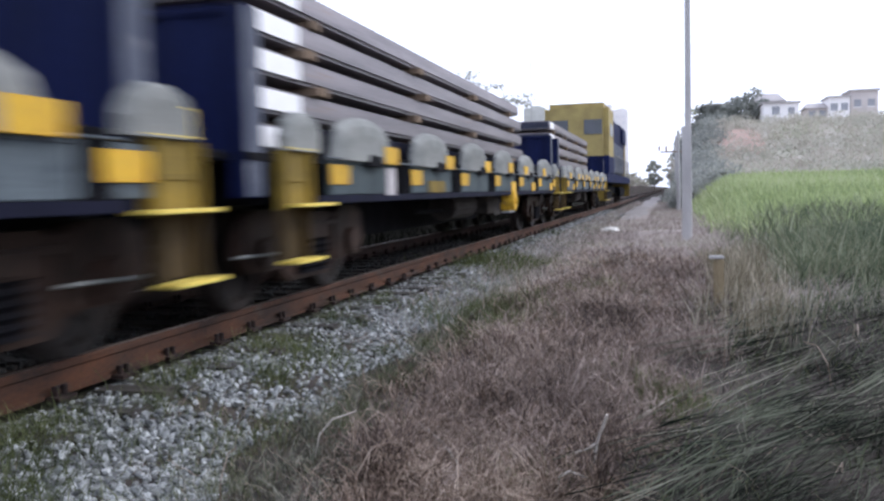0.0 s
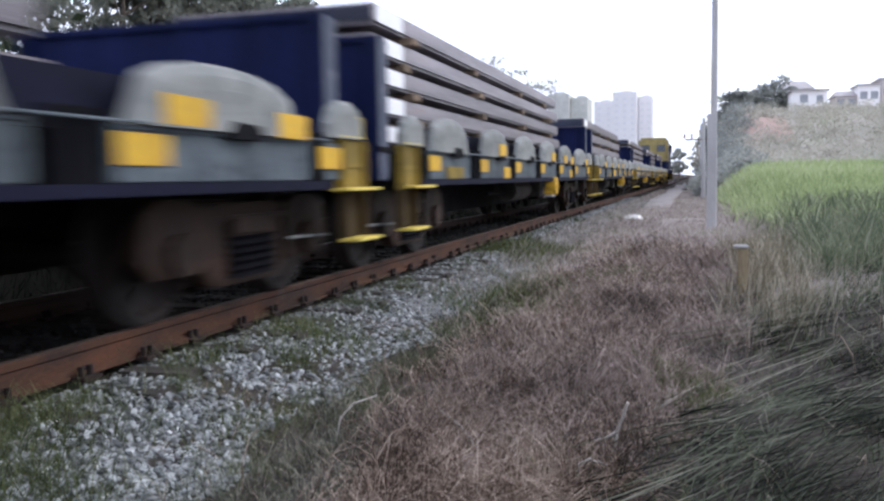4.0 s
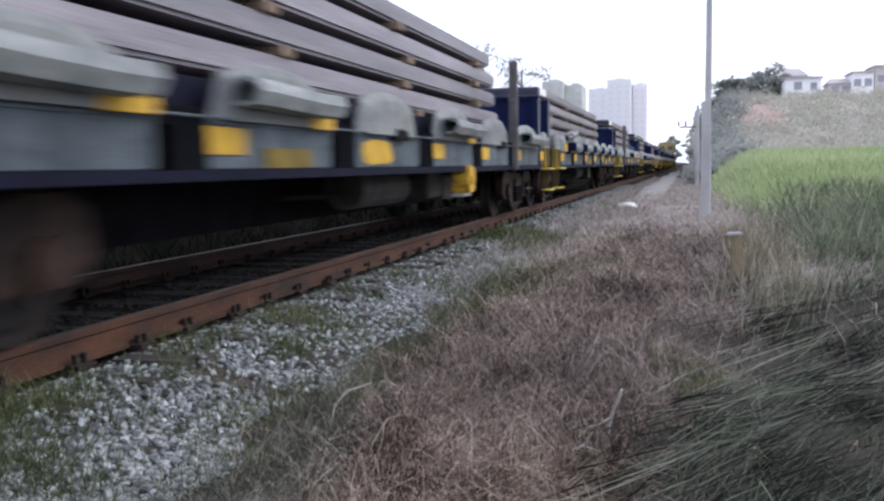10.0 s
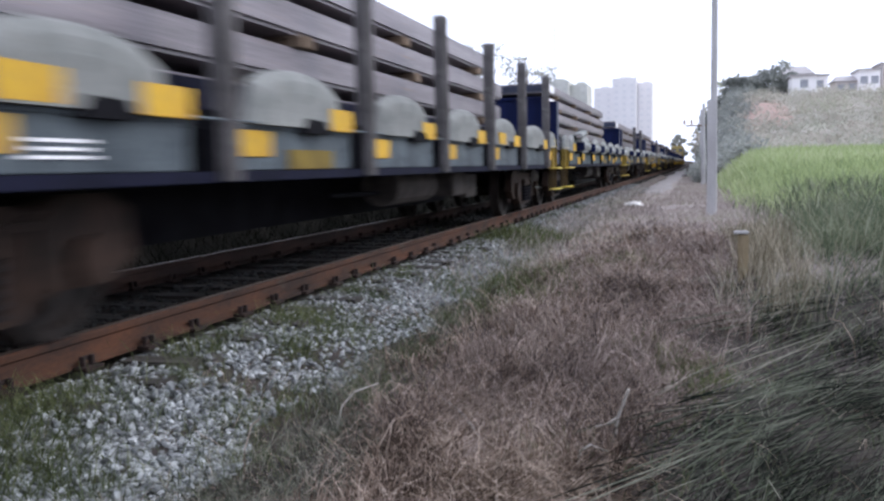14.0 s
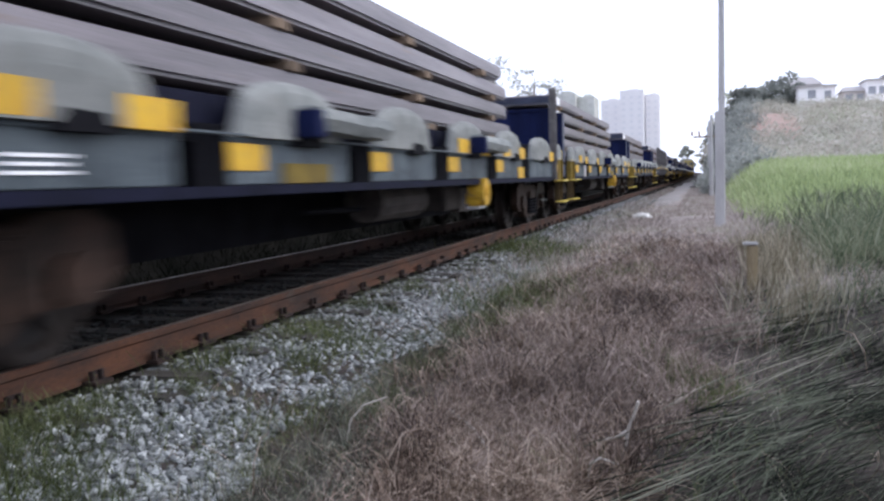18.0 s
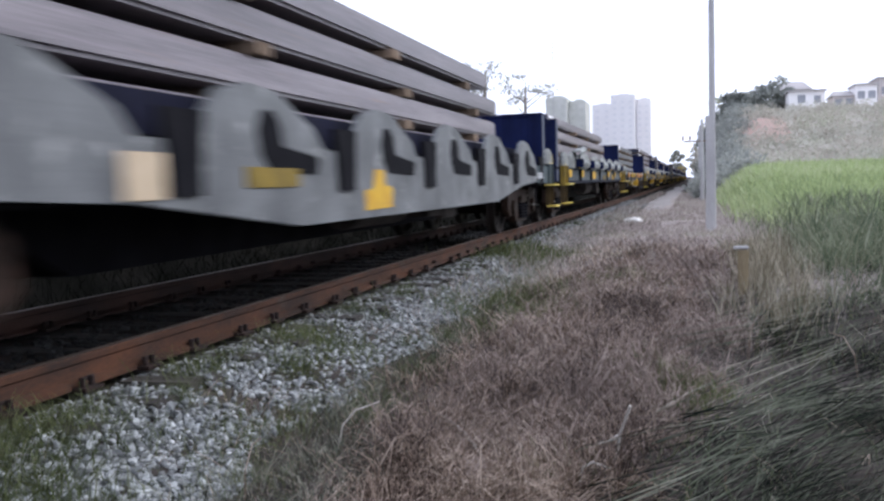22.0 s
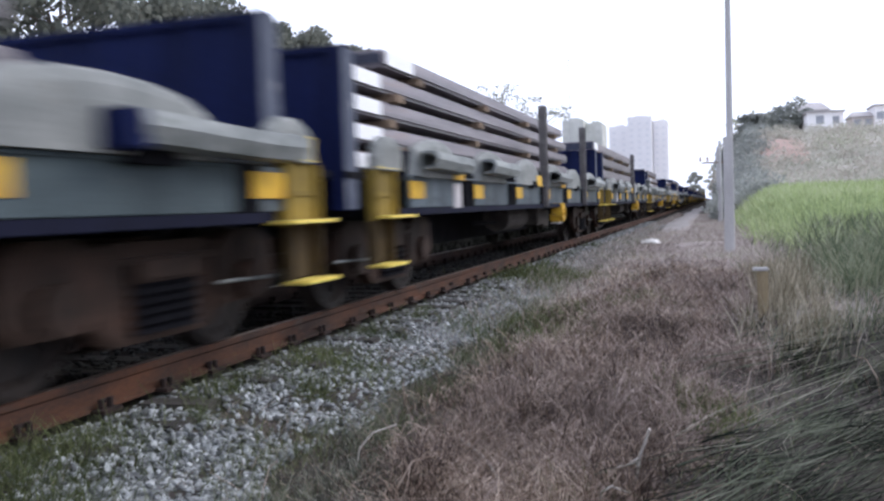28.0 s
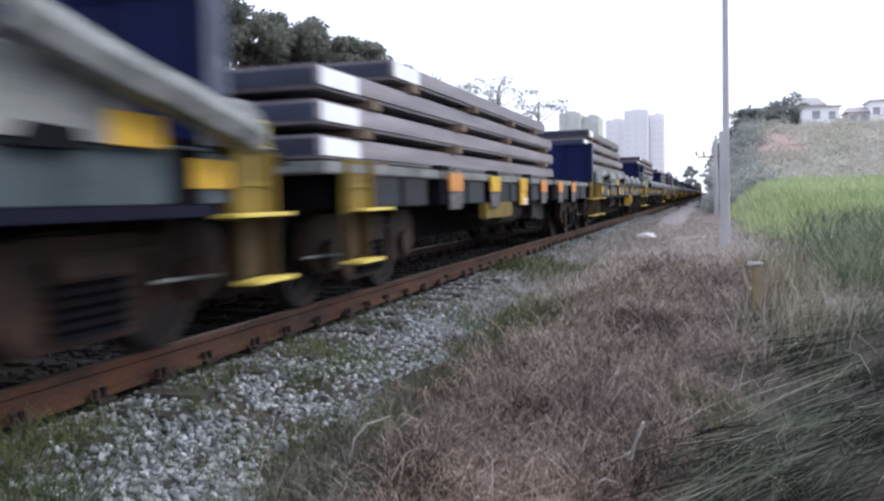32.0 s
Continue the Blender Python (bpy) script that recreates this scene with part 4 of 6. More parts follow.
def shrub_band(name, n, sample, r, per, leaf, material, label, seed):
    rng = np.random.default_rng(seed)
    x, y = sample(rng, n)
    rr = rng.uniform(*r, len(x))
    cen = np.stack([x, y, ground_z(x, y) + rr * 0.45], -1)
    co, f = leaf_cloud(cen, rr, per, leaf, seed + 1, 0.75)
    return thing(name, fast_mesh(name, co, f, material), label, "shrubs", kind="stuff")


def on_hill(rng, n):
    x, y = rng.uniform(2.5, 32, n), rng.uniform(52, 106, n)
    return x, y


def hill_edge(rng, n):
    y = rng.uniform(50, 112, n)
    return rng.uniform(0.6, 3.0, n) + np.clip((y - 60) / 14, 0, 4) * rng.uniform(0, 1, n), y


def far_hedge(rng, n):
    return np.where(rng.uniform(0, 1, n) < 0.5, rng.uniform(-20, -8, n), rng.uniform(1.2, 16, n)), rng.uniform(110, 420, n)


def left_hedge(rng, n):
    return -7.5 - 16 * rng.uniform(0, 1, n) ** 1.6, rng.uniform(1, 75, n)


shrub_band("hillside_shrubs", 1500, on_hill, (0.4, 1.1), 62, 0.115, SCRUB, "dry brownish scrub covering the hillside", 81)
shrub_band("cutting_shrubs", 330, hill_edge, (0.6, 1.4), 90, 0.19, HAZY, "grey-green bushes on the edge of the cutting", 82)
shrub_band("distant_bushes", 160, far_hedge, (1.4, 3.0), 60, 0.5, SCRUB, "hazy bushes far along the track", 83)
# guessed bushes, set close so sky light stays off the far side
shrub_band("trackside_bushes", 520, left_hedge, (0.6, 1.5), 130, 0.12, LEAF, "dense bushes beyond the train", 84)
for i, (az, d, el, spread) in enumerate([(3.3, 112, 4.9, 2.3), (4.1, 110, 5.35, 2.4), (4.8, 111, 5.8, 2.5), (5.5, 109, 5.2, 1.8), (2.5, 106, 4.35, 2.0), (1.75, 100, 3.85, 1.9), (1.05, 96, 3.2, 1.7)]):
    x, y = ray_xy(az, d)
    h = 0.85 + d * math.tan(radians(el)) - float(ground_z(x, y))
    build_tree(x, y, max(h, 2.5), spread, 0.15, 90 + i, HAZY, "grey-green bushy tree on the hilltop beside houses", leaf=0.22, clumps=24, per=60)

# dry slope, its colour paled for haze, and green bank
def sheet(name, x0, x1, y0, y1, nx, ny, lift, material, label, category):
    xs, ys = np.linspace(x0, x1, nx), np.linspace(y0, y1, ny)
    gx, gy = np.meshgrid(xs, ys)
    gx = gx + 0.3 * np.sin(gy * 0.9) * (gx < x0 + 1.5)
    edge = (gx <= x0 + 0.6) | (gy <= y0 + 0.8)
    co = np.stack([gx, gy, ground_z(gx, gy) + np.where(edge, -0.1, lift)], -1).reshape(-1, 3)
    ii = np.arange(len(co)).reshape(ny, nx)
    f = np.stack([ii[:-1, :-1], ii[:-1, 1:], ii[1:, 1:], ii[1:, :-1]], -1).reshape(-1, 4)
    thing(name, fast_mesh(name, co.tolist(), f.tolist(), material, True), label, category, kind="structure")


sheet("dry_verge", -2.7, 2.4, 8.2, 72, 22, 130, 0.032, VERGE, "bare dusty verge with thin dry grass", "verge")
sheet("ballast_fines", -3.16, -2.42, -6, 45, 8, 120, 0.006, FINES, "grey stone dust under the loose ballast", "ballast")
# dark sheet that puts the shade beyond the train into colour
sheet("far_side_soil", -12.5, -4.9, -12, 70, 40, 110, 0.07, SHADESOIL, "dark damp soil and litter beyond the far rail", "soil")
sheet("grass_bank", 0.9, 30, 19, 56, 60, 60, 0.05, BANK, "green grassy bank beside the line", "bank")
sheet("hillside", 1.2, 90, 55, 150, 90, 60, 0.12, STRAW, "hillside covered in pale dry grass", "hill")

# bare red earth on the hillside
bm = bmesh.new()
gr = bmesh.ops.create_grid(bm, x_segments=16, y_segments=14, size=1)
for v in bm.verts:
    wob = 1 + 0.25 * noise.noise(v.co * 2)
    x, y = 5.9 + v.co.x * 2.6 * wob, 88 + v.co.y * 9 * wob
    v.co = (x, y, float(ground_z(x, y)) + 0.35 * (1 - v.co.x ** 2) * (1 - v.co.y ** 2) + 0.15)
thing("earth_scar", mesh_of("earth_scar", bm, EARTH, True), "bare reddish earth slope on the hillside", "earth", kind="structure")


def build_house(az0, az1, el0, el1, d, wallm, label, gable=False, wins=2):
    x0, x1 = d * math.tan(radians(az0)), d * math.tan(radians(az1))
    zb, zt = 0.85 + d * math.tan(radians(el0)), 0.85 + d * math.tan(radians(el1))
    gz0 = float(ground_z((x0 + x1) / 2, d))
    root = thing("house", None, label, "house", ((x0 + x1) / 2, d, gz0), "hilltop houses")
    w, hb, ht = (x1 - x0) / 2, 0.0, max(zt - gz0, 2.2)
    rise = 0.28 * ht if gable else 0.0
    bm = bmesh.new()
    box(bm, -w, w, 0, 5, -1.0, ht - rise)
    part("wall", bm, wallm, root)
    bm = bmesh.new()
    if gable:
        a = [(-w - 0.3, ht - rise), (w + 0.3, ht - rise), (w * 0.75, ht), (-w * 0.75, ht)]
        f0 = [bm.verts.new((p, -0.3, q)) for p, q in a[:2]] + [bm.verts.new((p, 2.5, q)) for p, q in a[2:]]
        f1 = [bm.verts.new((p, 5.3, q)) for p, q in a[:2]]
        bm.faces.new(f0)
        bm.faces.new((f0[3], f0[2], f1[1], f1[0]))
        bm.faces.new((f0[1], f1[1], f0[2]))
        bm.faces.new((f0[0], f0[3], f1[0]))
        bm.faces.new((f0[0], f1[0], f1[1], f0[1]))
    else:
        box(bm, -w - 0.2, w + 0.2, -0.25, 5.2, ht - 0.02, ht + 0.16)
    part("roof", bm, ROOF, root)
    for i in range(wins):
        cx = -w + 2 * w * (i + 0.5) / wins
        win = piece("window", shared("house_window", PANE, lambda b: box(b, -0.4, 0.4, -0.03, 0.05, -0.45, 0.45)), root, (cx, 0, (ht - rise) * 0.62))
        piece("sill", shared("house_window_sill", WALLP, lambda b: box(b, -0.46, 0.46, -0.08, 0.02, -0.53, -0.45)), win)
    return root


build_house(5.0, 6.73, 3.9, 5.70, 114, WALLQ, "grey two-storey house with a sloping roof on the hill", True, 2)
build_house(6.73, 7.60, 3.8, 4.98, 113, WALLP, "low pale house with a flat grey roof on the hill", False, 1)
build_house(8.05, 9.22, 3.9, 4.98, 116, WALLQ, "low bare-block house with a brownish roof on the hill", True, 2)
build_house(9.27, 10.4, 4.0, 5.18, 115, WALLP, "white house with a dark flat roof on the hill", False, 2)
build_house(10.45, 11.9, 4.0, 5.50, 117, WALLQ, "tall grey house behind a white one on the hill", False, 2)
build_house(5.6, 7.0, 3.4, 4.45, 104, WALLP, "small white outbuilding below the houses", False, 1)


# Windows of the stained block, kept near its wall tone for haze.
BLOCKWIN = mat("haze_paled_block_window", (0.61, 0.61, 0.575), (0.52, 0.53, 0.48), 0.9, scale=0.5, fine=5)


def build_tower(d, blocks, label, wallm):
    """blocks: (azimuth from, to, elevation of the top, set back, columns, floors)"""
    az = [v for b in blocks for v in b[:2]]
    mid = d * (math.tan(radians(min(az))) + math.tan(radians(max(az)))) / 2
    root = thing("apartment_tower", None, label, "building", (mid, d, -0.5))
    wm = shared("tower_window_" + wallm.name, TOWERWIN if wallm == WALLP else BLOCKWIN, lambda b: box(b, -0.7, 0.7, -0.06, 0.04, -0.55, 0.55))
    for az0, az1, el, back, cols, floors in blocks:
        x0, x1 = d * math.tan(radians(az0)) - mid, d * math.tan(radians(az1)) - mid
        h = 1.35 + d * math.tan(radians(el))
        bm = bmesh.new()
        box(bm, x0, x1, back, back + 16, 0, h, 0.15)
        w = part("wall", bm, wallm, root)
        bm = bmesh.new()
        box(bm, x0 + (x1 - x0) * 0.3, x1 - (x1 - x0) * 0.25, back + 4, back + 12, h, h + 1.1)
        piece("roof_tank", mesh_of("roof_tank", bm, wallm), w)
        for f in range(floors):
            for c in range(cols):
                piece("window", wm, root, (x0 + (x1 - x0) * (c + 0.5) / cols, back, 2 + (h - 4) * (f + 0.5) / floors))
    return root


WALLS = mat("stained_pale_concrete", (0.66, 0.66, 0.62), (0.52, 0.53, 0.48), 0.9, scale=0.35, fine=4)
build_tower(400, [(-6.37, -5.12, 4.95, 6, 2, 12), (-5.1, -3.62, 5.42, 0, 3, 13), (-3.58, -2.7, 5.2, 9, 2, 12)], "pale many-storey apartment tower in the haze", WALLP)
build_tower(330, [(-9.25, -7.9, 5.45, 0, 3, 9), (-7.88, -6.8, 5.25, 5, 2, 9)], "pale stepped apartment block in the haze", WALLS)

# ---- the train ----
PITCH = 16.25
ENDS = {"A": 7.26, "B": 7.26, "C": 6.90, "D": 7.55}   # end steps from the middle, by kind
SIDE = 1.44          # half width over the side panels
BAYS = [-4.65 + 2.22 * i for i in range(6)]   # stake positions along the wagon


def hump_outline(ln, z0, z1):
    pts = [(-ln / 2, z0)]
    for i in range(9):
        a = math.pi * (1 - i / 8)
        pts.append((math.cos(a) * ln / 2 * 0.92, z0 + 0.13 + (z1 - z0 - 0.13) * math.sin(a) ** 0.7))
    pts.append((ln / 2, z0))
    return pts


def hump_shape(bm):
    # a pressed shield: a domed front on a flanged plate
    rings = [(1.0, -0.03), (1.0, 0.012), (0.93, 0.035), (0.72, 0.062), (0.40, 0.075)]
    lo = 1.137
    rows = []
    for k, x in rings:
        rows.append([bm.verts.new((x, y * (0.5 + 0.5 * k), lo + (z - lo) * (0.35 + 0.65 * k))) for y, z in hump_outline(1.66, lo, 1.515)])
    m = len(rows[0])
    for r0, r1 in zip(rows, rows[1:]):
        for i in range(m):
            j = (i + 1) % m
            bm.faces.new((r0[i], r0[j], r1[j], r1[i]))
    bm.faces.new(rows[0][::-1])
    bm.faces.new(rows[-1])


# raised black plate, coloured as the dark inside of a slot
def notch_shape(bm):
    plate(bm, [(-0.22, 1.10), (0.20, 1.10), (0.15, 1.185), (-0.14, 1.20)], 0.0, 0.088)


TRAYP = mat("weathered_tray_sheet", (0.34, 0.355, 0.345), (0.12, 0.135, 0.135), 0.75, scale=4.0, fine=25, wear=(0.12, 0.14, 0.12), wear_at=0.60, rand=0.2, stretch=(1, 0.6, 1))


def trough_shape(bm):
    # a folded tray hanging outwards
    pr = [(0.0, 1.39), (0.10, 1.385), (0.17, 1.37), (0.19, 1.30), (0.15, 1.225), (0.03, 1.215), (0.03, 1.235), (0.13, 1.245), (0.165, 1.305), (0.15, 1.335), (0.09, 1.36), (0.0, 1.365)]
    bent = random.Random(len(CACHE))
    rows = []
    for y in (-0.78, -0.5, -0.2, 0.1, 0.4, 0.6, 0.78):
        dx, dz = bent.uniform(-0.012, 0.012), bent.uniform(-0.008, 0.008) - 0.01 * y
        rows.append([bm.verts.new((x + dx * (x > 0.05), y, z + dz * (x > 0.02))) for x, z in pr])
    for r0, r1 in zip(rows, rows[1:]):
        for i in range(len(pr)):
            j = (i + 1) % len(pr)
            bm.faces.new((r0[i], r0[j], r1[j], r1[i]))
    bm.faces.new(rows[0])
    bm.faces.new(rows[-1][::-1])


def trough_cap(bm):
    box(bm, 0.0, 0.18, -0.10, 0.03, 1.205, 1.385, 0.01)


def panel_shape(bm):
    box(bm, -0.02, 0.02, -1.0, 1.0, 0.86, 1.135, 0.006)
    box(bm, -0.05, 0.034, -0.99, 0.99, 1.112, 1.134, 0.003)
    for y in (-0.985, 0.945):
        box(bm, 0.02, 0.03, y, y + 0.04, 0.87, 1.11, 0.002)




# Dusty steel, coloured blue-black for the shaded recess below the deck edge.
DARKBLOCK = mat("recess_dark_dusty_steel", (0.026, 0.030, 0.036), (0.007, 0.009, 0.013), 0.75, scale=4.0, fine=30, wear=(0.12, 0.12, 0.12), wear_at=0.68, rand=0.5)


def low_block(bm):
    box(bm, -0.06, 0.0, -0.36, 0.36, 0.80, 1.055, 0.01)


def end_panel_shape(bm):
    box(bm, -0.02, 0.02, -0.16, 0.16, 0.86, 1.135, 0.006)


def stake_shape(bm):
    ring = [(-0.08, -0.14), (0.025, -0.14), (0.03, -0.07), (-0.03, -0.055), (-0.03, 0.055), (0.03, 0.07), (0.025, 0.14), (-0.08, 0.14)]
    lo = [bm.verts.new((x, y, 0.80)) for x, y in ring]
    hi = [bm.verts.new((x, y, 1.20)) for x, y in ring]
    bm.faces.new(lo)
    bm.faces.new(hi[::-1])
    for i in range(len(ring)):
        q = (i + 1) % len(ring)
        bm.faces.new((lo[i], hi[i], hi[q], lo[q]))


def tall_stake_shape(bm):
    box(bm, -0.05, 0.06, -0.075, 0.075, 0.80, 2.42, 0.008)
    box(bm, 0.06, 0.075, -0.03, 0.03, 0.80, 2.40)


def square_shape(bm):
    box(bm, 0.0, 0.012, -0.21, 0.21, -0.08, 0.08, 0.004)


def wide_square(bm):
    box(bm, 0.0, 0.012, -0.36, 0.36, -0.065, 0.065, 0.004)


def low_plate(bm):
    box(bm, 0.0, 0.03, -0.23, 0.23, -0.10, 0.09, 0.006)


def label_bars(bm):
    for k, w in enumerate((0.34, 0.28, 0.31)):
        box(bm, 0.0, 0.006, -w / 2, w / 2, -0.05 + 0.036 * k, -0.034 + 0.036 * k)


def rod_shape(bm):
    bar(bm, (0, -6.85, 0), (0, 6.85, 0), 0.009, 6)


def bulk_shape(bm):
    front, rear = [], []
    for i in range(8):
        c = -1.19 + 0.34 * i
        for dx, d in ((-0.17, 0.0), (-0.10, 0.0), (-0.07, 0.013), (0.07, 0.013), (0.10, 0.0), (0.17, 0.0)):
            front.append((c + dx, 0.03 + d))
            rear.append((c + dx, -0.03 - d))
    ring = front + rear[::-1]
    lo = [bm.verts.new((x, y, 1.15)) for x, y in ring]
    hi = [bm.verts.new((x, y, 2.06)) for x, y in ring]
    bm.faces.new(lo)
    bm.faces.new(hi[::-1])
    for i in range(len(ring)):
        j = (i + 1) % len(ring)
        bm.faces.new((lo[i], hi[i], hi[j], lo[j]))


def bulk_post(bm):
    box(bm, -0.06, 0.06, -0.13, 0.13, 0.85, 2.10, 0.008)


def edge_plate(bm):
    box(bm, -0.004, 0.004, -0.115, 0.115, 0.86, 2.09)


def bulk_cap(bm):
    box(bm, -1.385, 1.385, -0.07, 0.07, 2.06, 2.12, 0.01)


def step_back(bm):
    box(bm, -0.015, 0.015, -0.13, 0.30, 0.80, 1.17, 0.004)


def step_post(bm):
    box(bm, -0.03, 0.06, -0.015, 0.015, 0.76, 1.17, 0.004)


def step_leg(bm):
    box(bm, -0.03, 0.05, -0.015, 0.015, 0.38, 0.76, 0.004)


def step_rib(bm):
    box(bm, 0.013, 0.025, -0.12, 0.29, 0.955, 0.99, 0.003)


def tread_shape(bm):
    box(bm, -0.02, 0.17, -0.32, 0.32, -0.012, 0.012, 0.004)


def rail_handle(bm):
    bar(bm, (0.05, -0.24, 1.19), (0.05, 0.26, 1.19), 0.006, 6)
    bar(bm, (0.05, -0.02, 1.345), (0.05, 0.22, 1.345), 0.005, 6)
    bar(bm, (0.05, 0.22, 1.19), (0.05, 0.22, 1.345), 0.005, 6)


def corner_plate(bm):
    ring = [(-0.30, 1.175), (0.33, 1.175), (0.33, 1.33), (0.27, 1.42), (0.12, 1.465), (-0.10, 1.455), (-0.24, 1.38), (-0.30, 1.28)]
    rows = [[bm.verts.new((x, y * k + 0.02 * (1 - k), 1.175 + (z - 1.175) * k)) for y, z in ring] for x, k in ((-0.04, 1.0), (0.01, 1.0), (0.04, 0.9), (0.055, 0.7))]
    for r0, r1 in zip(rows, rows[1:]):
        for i in range(len(ring)):
            j = (i + 1) % len(ring)
            bm.faces.new((r0[i], r0[j], r1[j], r1[i]))
    bm.faces.new(rows[0][::-1])
    bm.faces.new(rows[-1])


def coupler_shape(bm):
    box(bm, -0.11, 0.11, 0, 0.62, 0.70, 0.92, 0.02)
    box(bm, -0.17, 0.17, 0.50, 0.88, 0.66, 0.97, 0.05)
    bar(bm, (-0.3, 0.2, 0.9), (-0.5, 0.5, 0.35), 0.025, 6)


def wheelset_shape(bm):
    for s in (-1, 1):
        x = s * GAUGE / 2
        n = 24
        rings = []
        pr = [(0.075, 0.0), (0.075, 0.11), (0.02, 0.14), (0.025, 0.33), (0.065, 0.36), (0.065, 0.415), (-0.045, 0.422), (-0.055, 0.447), (-0.08, 0.445),
              (-0.08, 0.36), (-0.03, 0.33), (-0.03, 0.14), (-0.08, 0.11), (-0.08, 0.0)]
        for dx, r in pr:
            rings.append([bm.verts.new((x + s * dx, r * math.cos(6.28318 * k / n), r * math.sin(6.28318 * k / n))) for k in range(n)] if r else [bm.verts.new((x + s * dx, 0, 0))])
        for a, b in zip(rings, rings[1:]):
            for k in range(n):
                k2 = (k + 1) % n
                if len(a) == 1:
                    bm.faces.new((a[0], b[k], b[k2]))
                elif len(b) == 1:
                    bm.faces.new((a[k], b[0], a[k2]))
                else:
                    bm.faces.new((a[k], b[k], b[k2], a[k2]))
        for k in range(4):
            a = 6.28318 * (k + 0.5) / 4
            bar(bm, (x + s * 0.03, 0.24 * math.cos(a), 0.24 * math.sin(a)), (x + s * 0.045, 0.24 * math.cos(a), 0.24 * math.sin(a)), 0.04, 8)
    bar(bm, (-1.02, 0, 0), (1.02, 0, 0), 0.075, 10)


def side_frame(bm):
    out = [(-1.10, 0.36), (-1.10, 0.54), (-0.80, 0.60), (-0.45, 0.72), (0.45, 0.72), (0.80, 0.60), (1.10, 0.54), (1.10, 0.36), (0.72, 0.38), (0.42, 0.18), (-0.42, 0.18), (-0.72, 0.38)]
    plate(bm, [(a, b) for a, b in out], -0.06, 0.06)
    for s in (-1, 1):
        plate(bm, [(s * 0.875 + a, b) for a, b in ((-0.36, 0.42), (-0.22, 0.30), (0.22, 0.30), (0.36, 0.42), (0.33, 0.68), (0.20, 0.76), (-0.20, 0.76), (-0.33, 0.68))], -0.03, 0.085)
        bar(bm, (0.05, s * 0.875, 0.43), (0.14, s * 0.875, 0.43), 0.13, 12)
        box(bm, -0.02, 0.09, s * 0.55 - 0.05, s * 0.55 + 0.05, 0.28, 0.66)
    box(bm, 0.055, 0.085, -0.95, 0.95, 0.60, 0.64)


def spring_nest(bm):
    rings = []
    for k in range(11):
        rr = 0.085 if k % 2 == 0 else 0.065
        rings.append([bm.verts.new((rr * math.cos(0.6283 * i), rr * math.sin(0.6283 * i), 0.23 + 0.027 * k)) for i in range(10)])
    for a, b in zip(rings, rings[1:]):
        for i in range(10):
            bm.faces.new((a[i], a[(i + 1) % 10], b[(i + 1) % 10], b[i]))


def bolster(bm):
    box(bm, -0.95, 0.95, -0.19, 0.19, 0.46, 0.74, 0.03)
    for s in (-1, 1):
        box(bm, s * 0.98, s * 1.16, -0.28, 0.28, 0.50, 0.64, 0.02)


def tank_shape(bm):
    bar(bm, (0.0, -0.02, 0.70), (0.20, -0.02, 0.70), 0.165, 16)
    box(bm, -0.04, 0.15, -0.15, 0.15, 0.53, 0.70, 0.03)
    bar(bm, (0.20, -0.02, 0.70), (0.225, -0.02, 0.70), 0.06, 10)
    box(bm, 0.0, 0.10, -0.07, 0.07, 0.84, 0.90)


def tank_foot(bm):
    box(bm, -0.02, 0.14, -0.18, 0.18, 0.495, 0.526, 0.01)


def deck_shape(bm, HALF=7.03):
    box(bm, -1.40, 1.40, -HALF, HALF, 1.10, 1.15)


def bearer_shape(bm):
    box(bm, -1.38, 1.38, -0.07, 0.07, 0.86, 1.10)


def low_deck_shape(bm, HALF=7.03):
    box(bm, -1.46, 1.46, -HALF, HALF, 1.06, 1.15, 0.012)


def sill_shape(bm, HALF=7.03):
    plate(bm, [(-HALF, 0.62), (-4.5, 0.62), (-4.0, 0.34), (4.0, 0.34), (4.5, 0.62), (HALF, 0.62), (HALF, 1.10), (-HALF, 1.10)], -0.26, 0.26)


def side_sill_shape(bm, HALF=7.03):
    box(bm, -0.04, 0.04, -HALF + 0.3, HALF - 0.3, 0.80, 1.10)


def headstock_shape(bm):
    box(bm, -1.30, 1.30, -0.075, 0.075, 0.80, 1.10)


def reservoir_shape(bm):
    bar(bm, (0.62, -0.9, 0.66), (0.62, 0.5, 0.66), 0.20, 14)


def valve_shape(bm):
    box(bm, 0.4, 0.95, 0.9, 1.5, 0.50, 0.80, 0.02)


def hanger_shape(bm):
    box(bm, 0.5, 0.62, 1.8, 2.4, 0.45, 0.75, 0.01)


def rod_low(bm):
    bar(bm, (0.9, -2.2, 0.62), (0.9, 2.4, 0.55), 0.025, 6)


def chute_shape(bm):
    box(bm, 0.0, 0.10, -0.75, 0.75, 0.60, 0.80, 0.01)


def belly_outline():
    pts = [(-6.3, 0.86), (-4.9, 0.80), (-3.1, 0.60), (3.1, 0.60), (4.9, 0.80), (6.3, 0.86), (6.3, 1.12)]
    ys = []
    for b in [BAYS[0] - 2.22] + BAYS[:-1]:
        ys = [(b + 1.95, 1.13), (b + 1.80, 1.27), (b + 1.55, 1.36), (b + 1.25, 1.48), (b + 0.85, 1.505), (b + 0.52, 1.43), (b + 0.36, 1.28), (b + 0.32, 1.13)] + ys
    ys = [(y, z) for y, z in ys if -6.3 < y < 6.3]
    return pts + ys + [(-6.3, 1.12)]


def belly_shape(bm):
    plate(bm, belly_outline(), -0.025, 0.02)


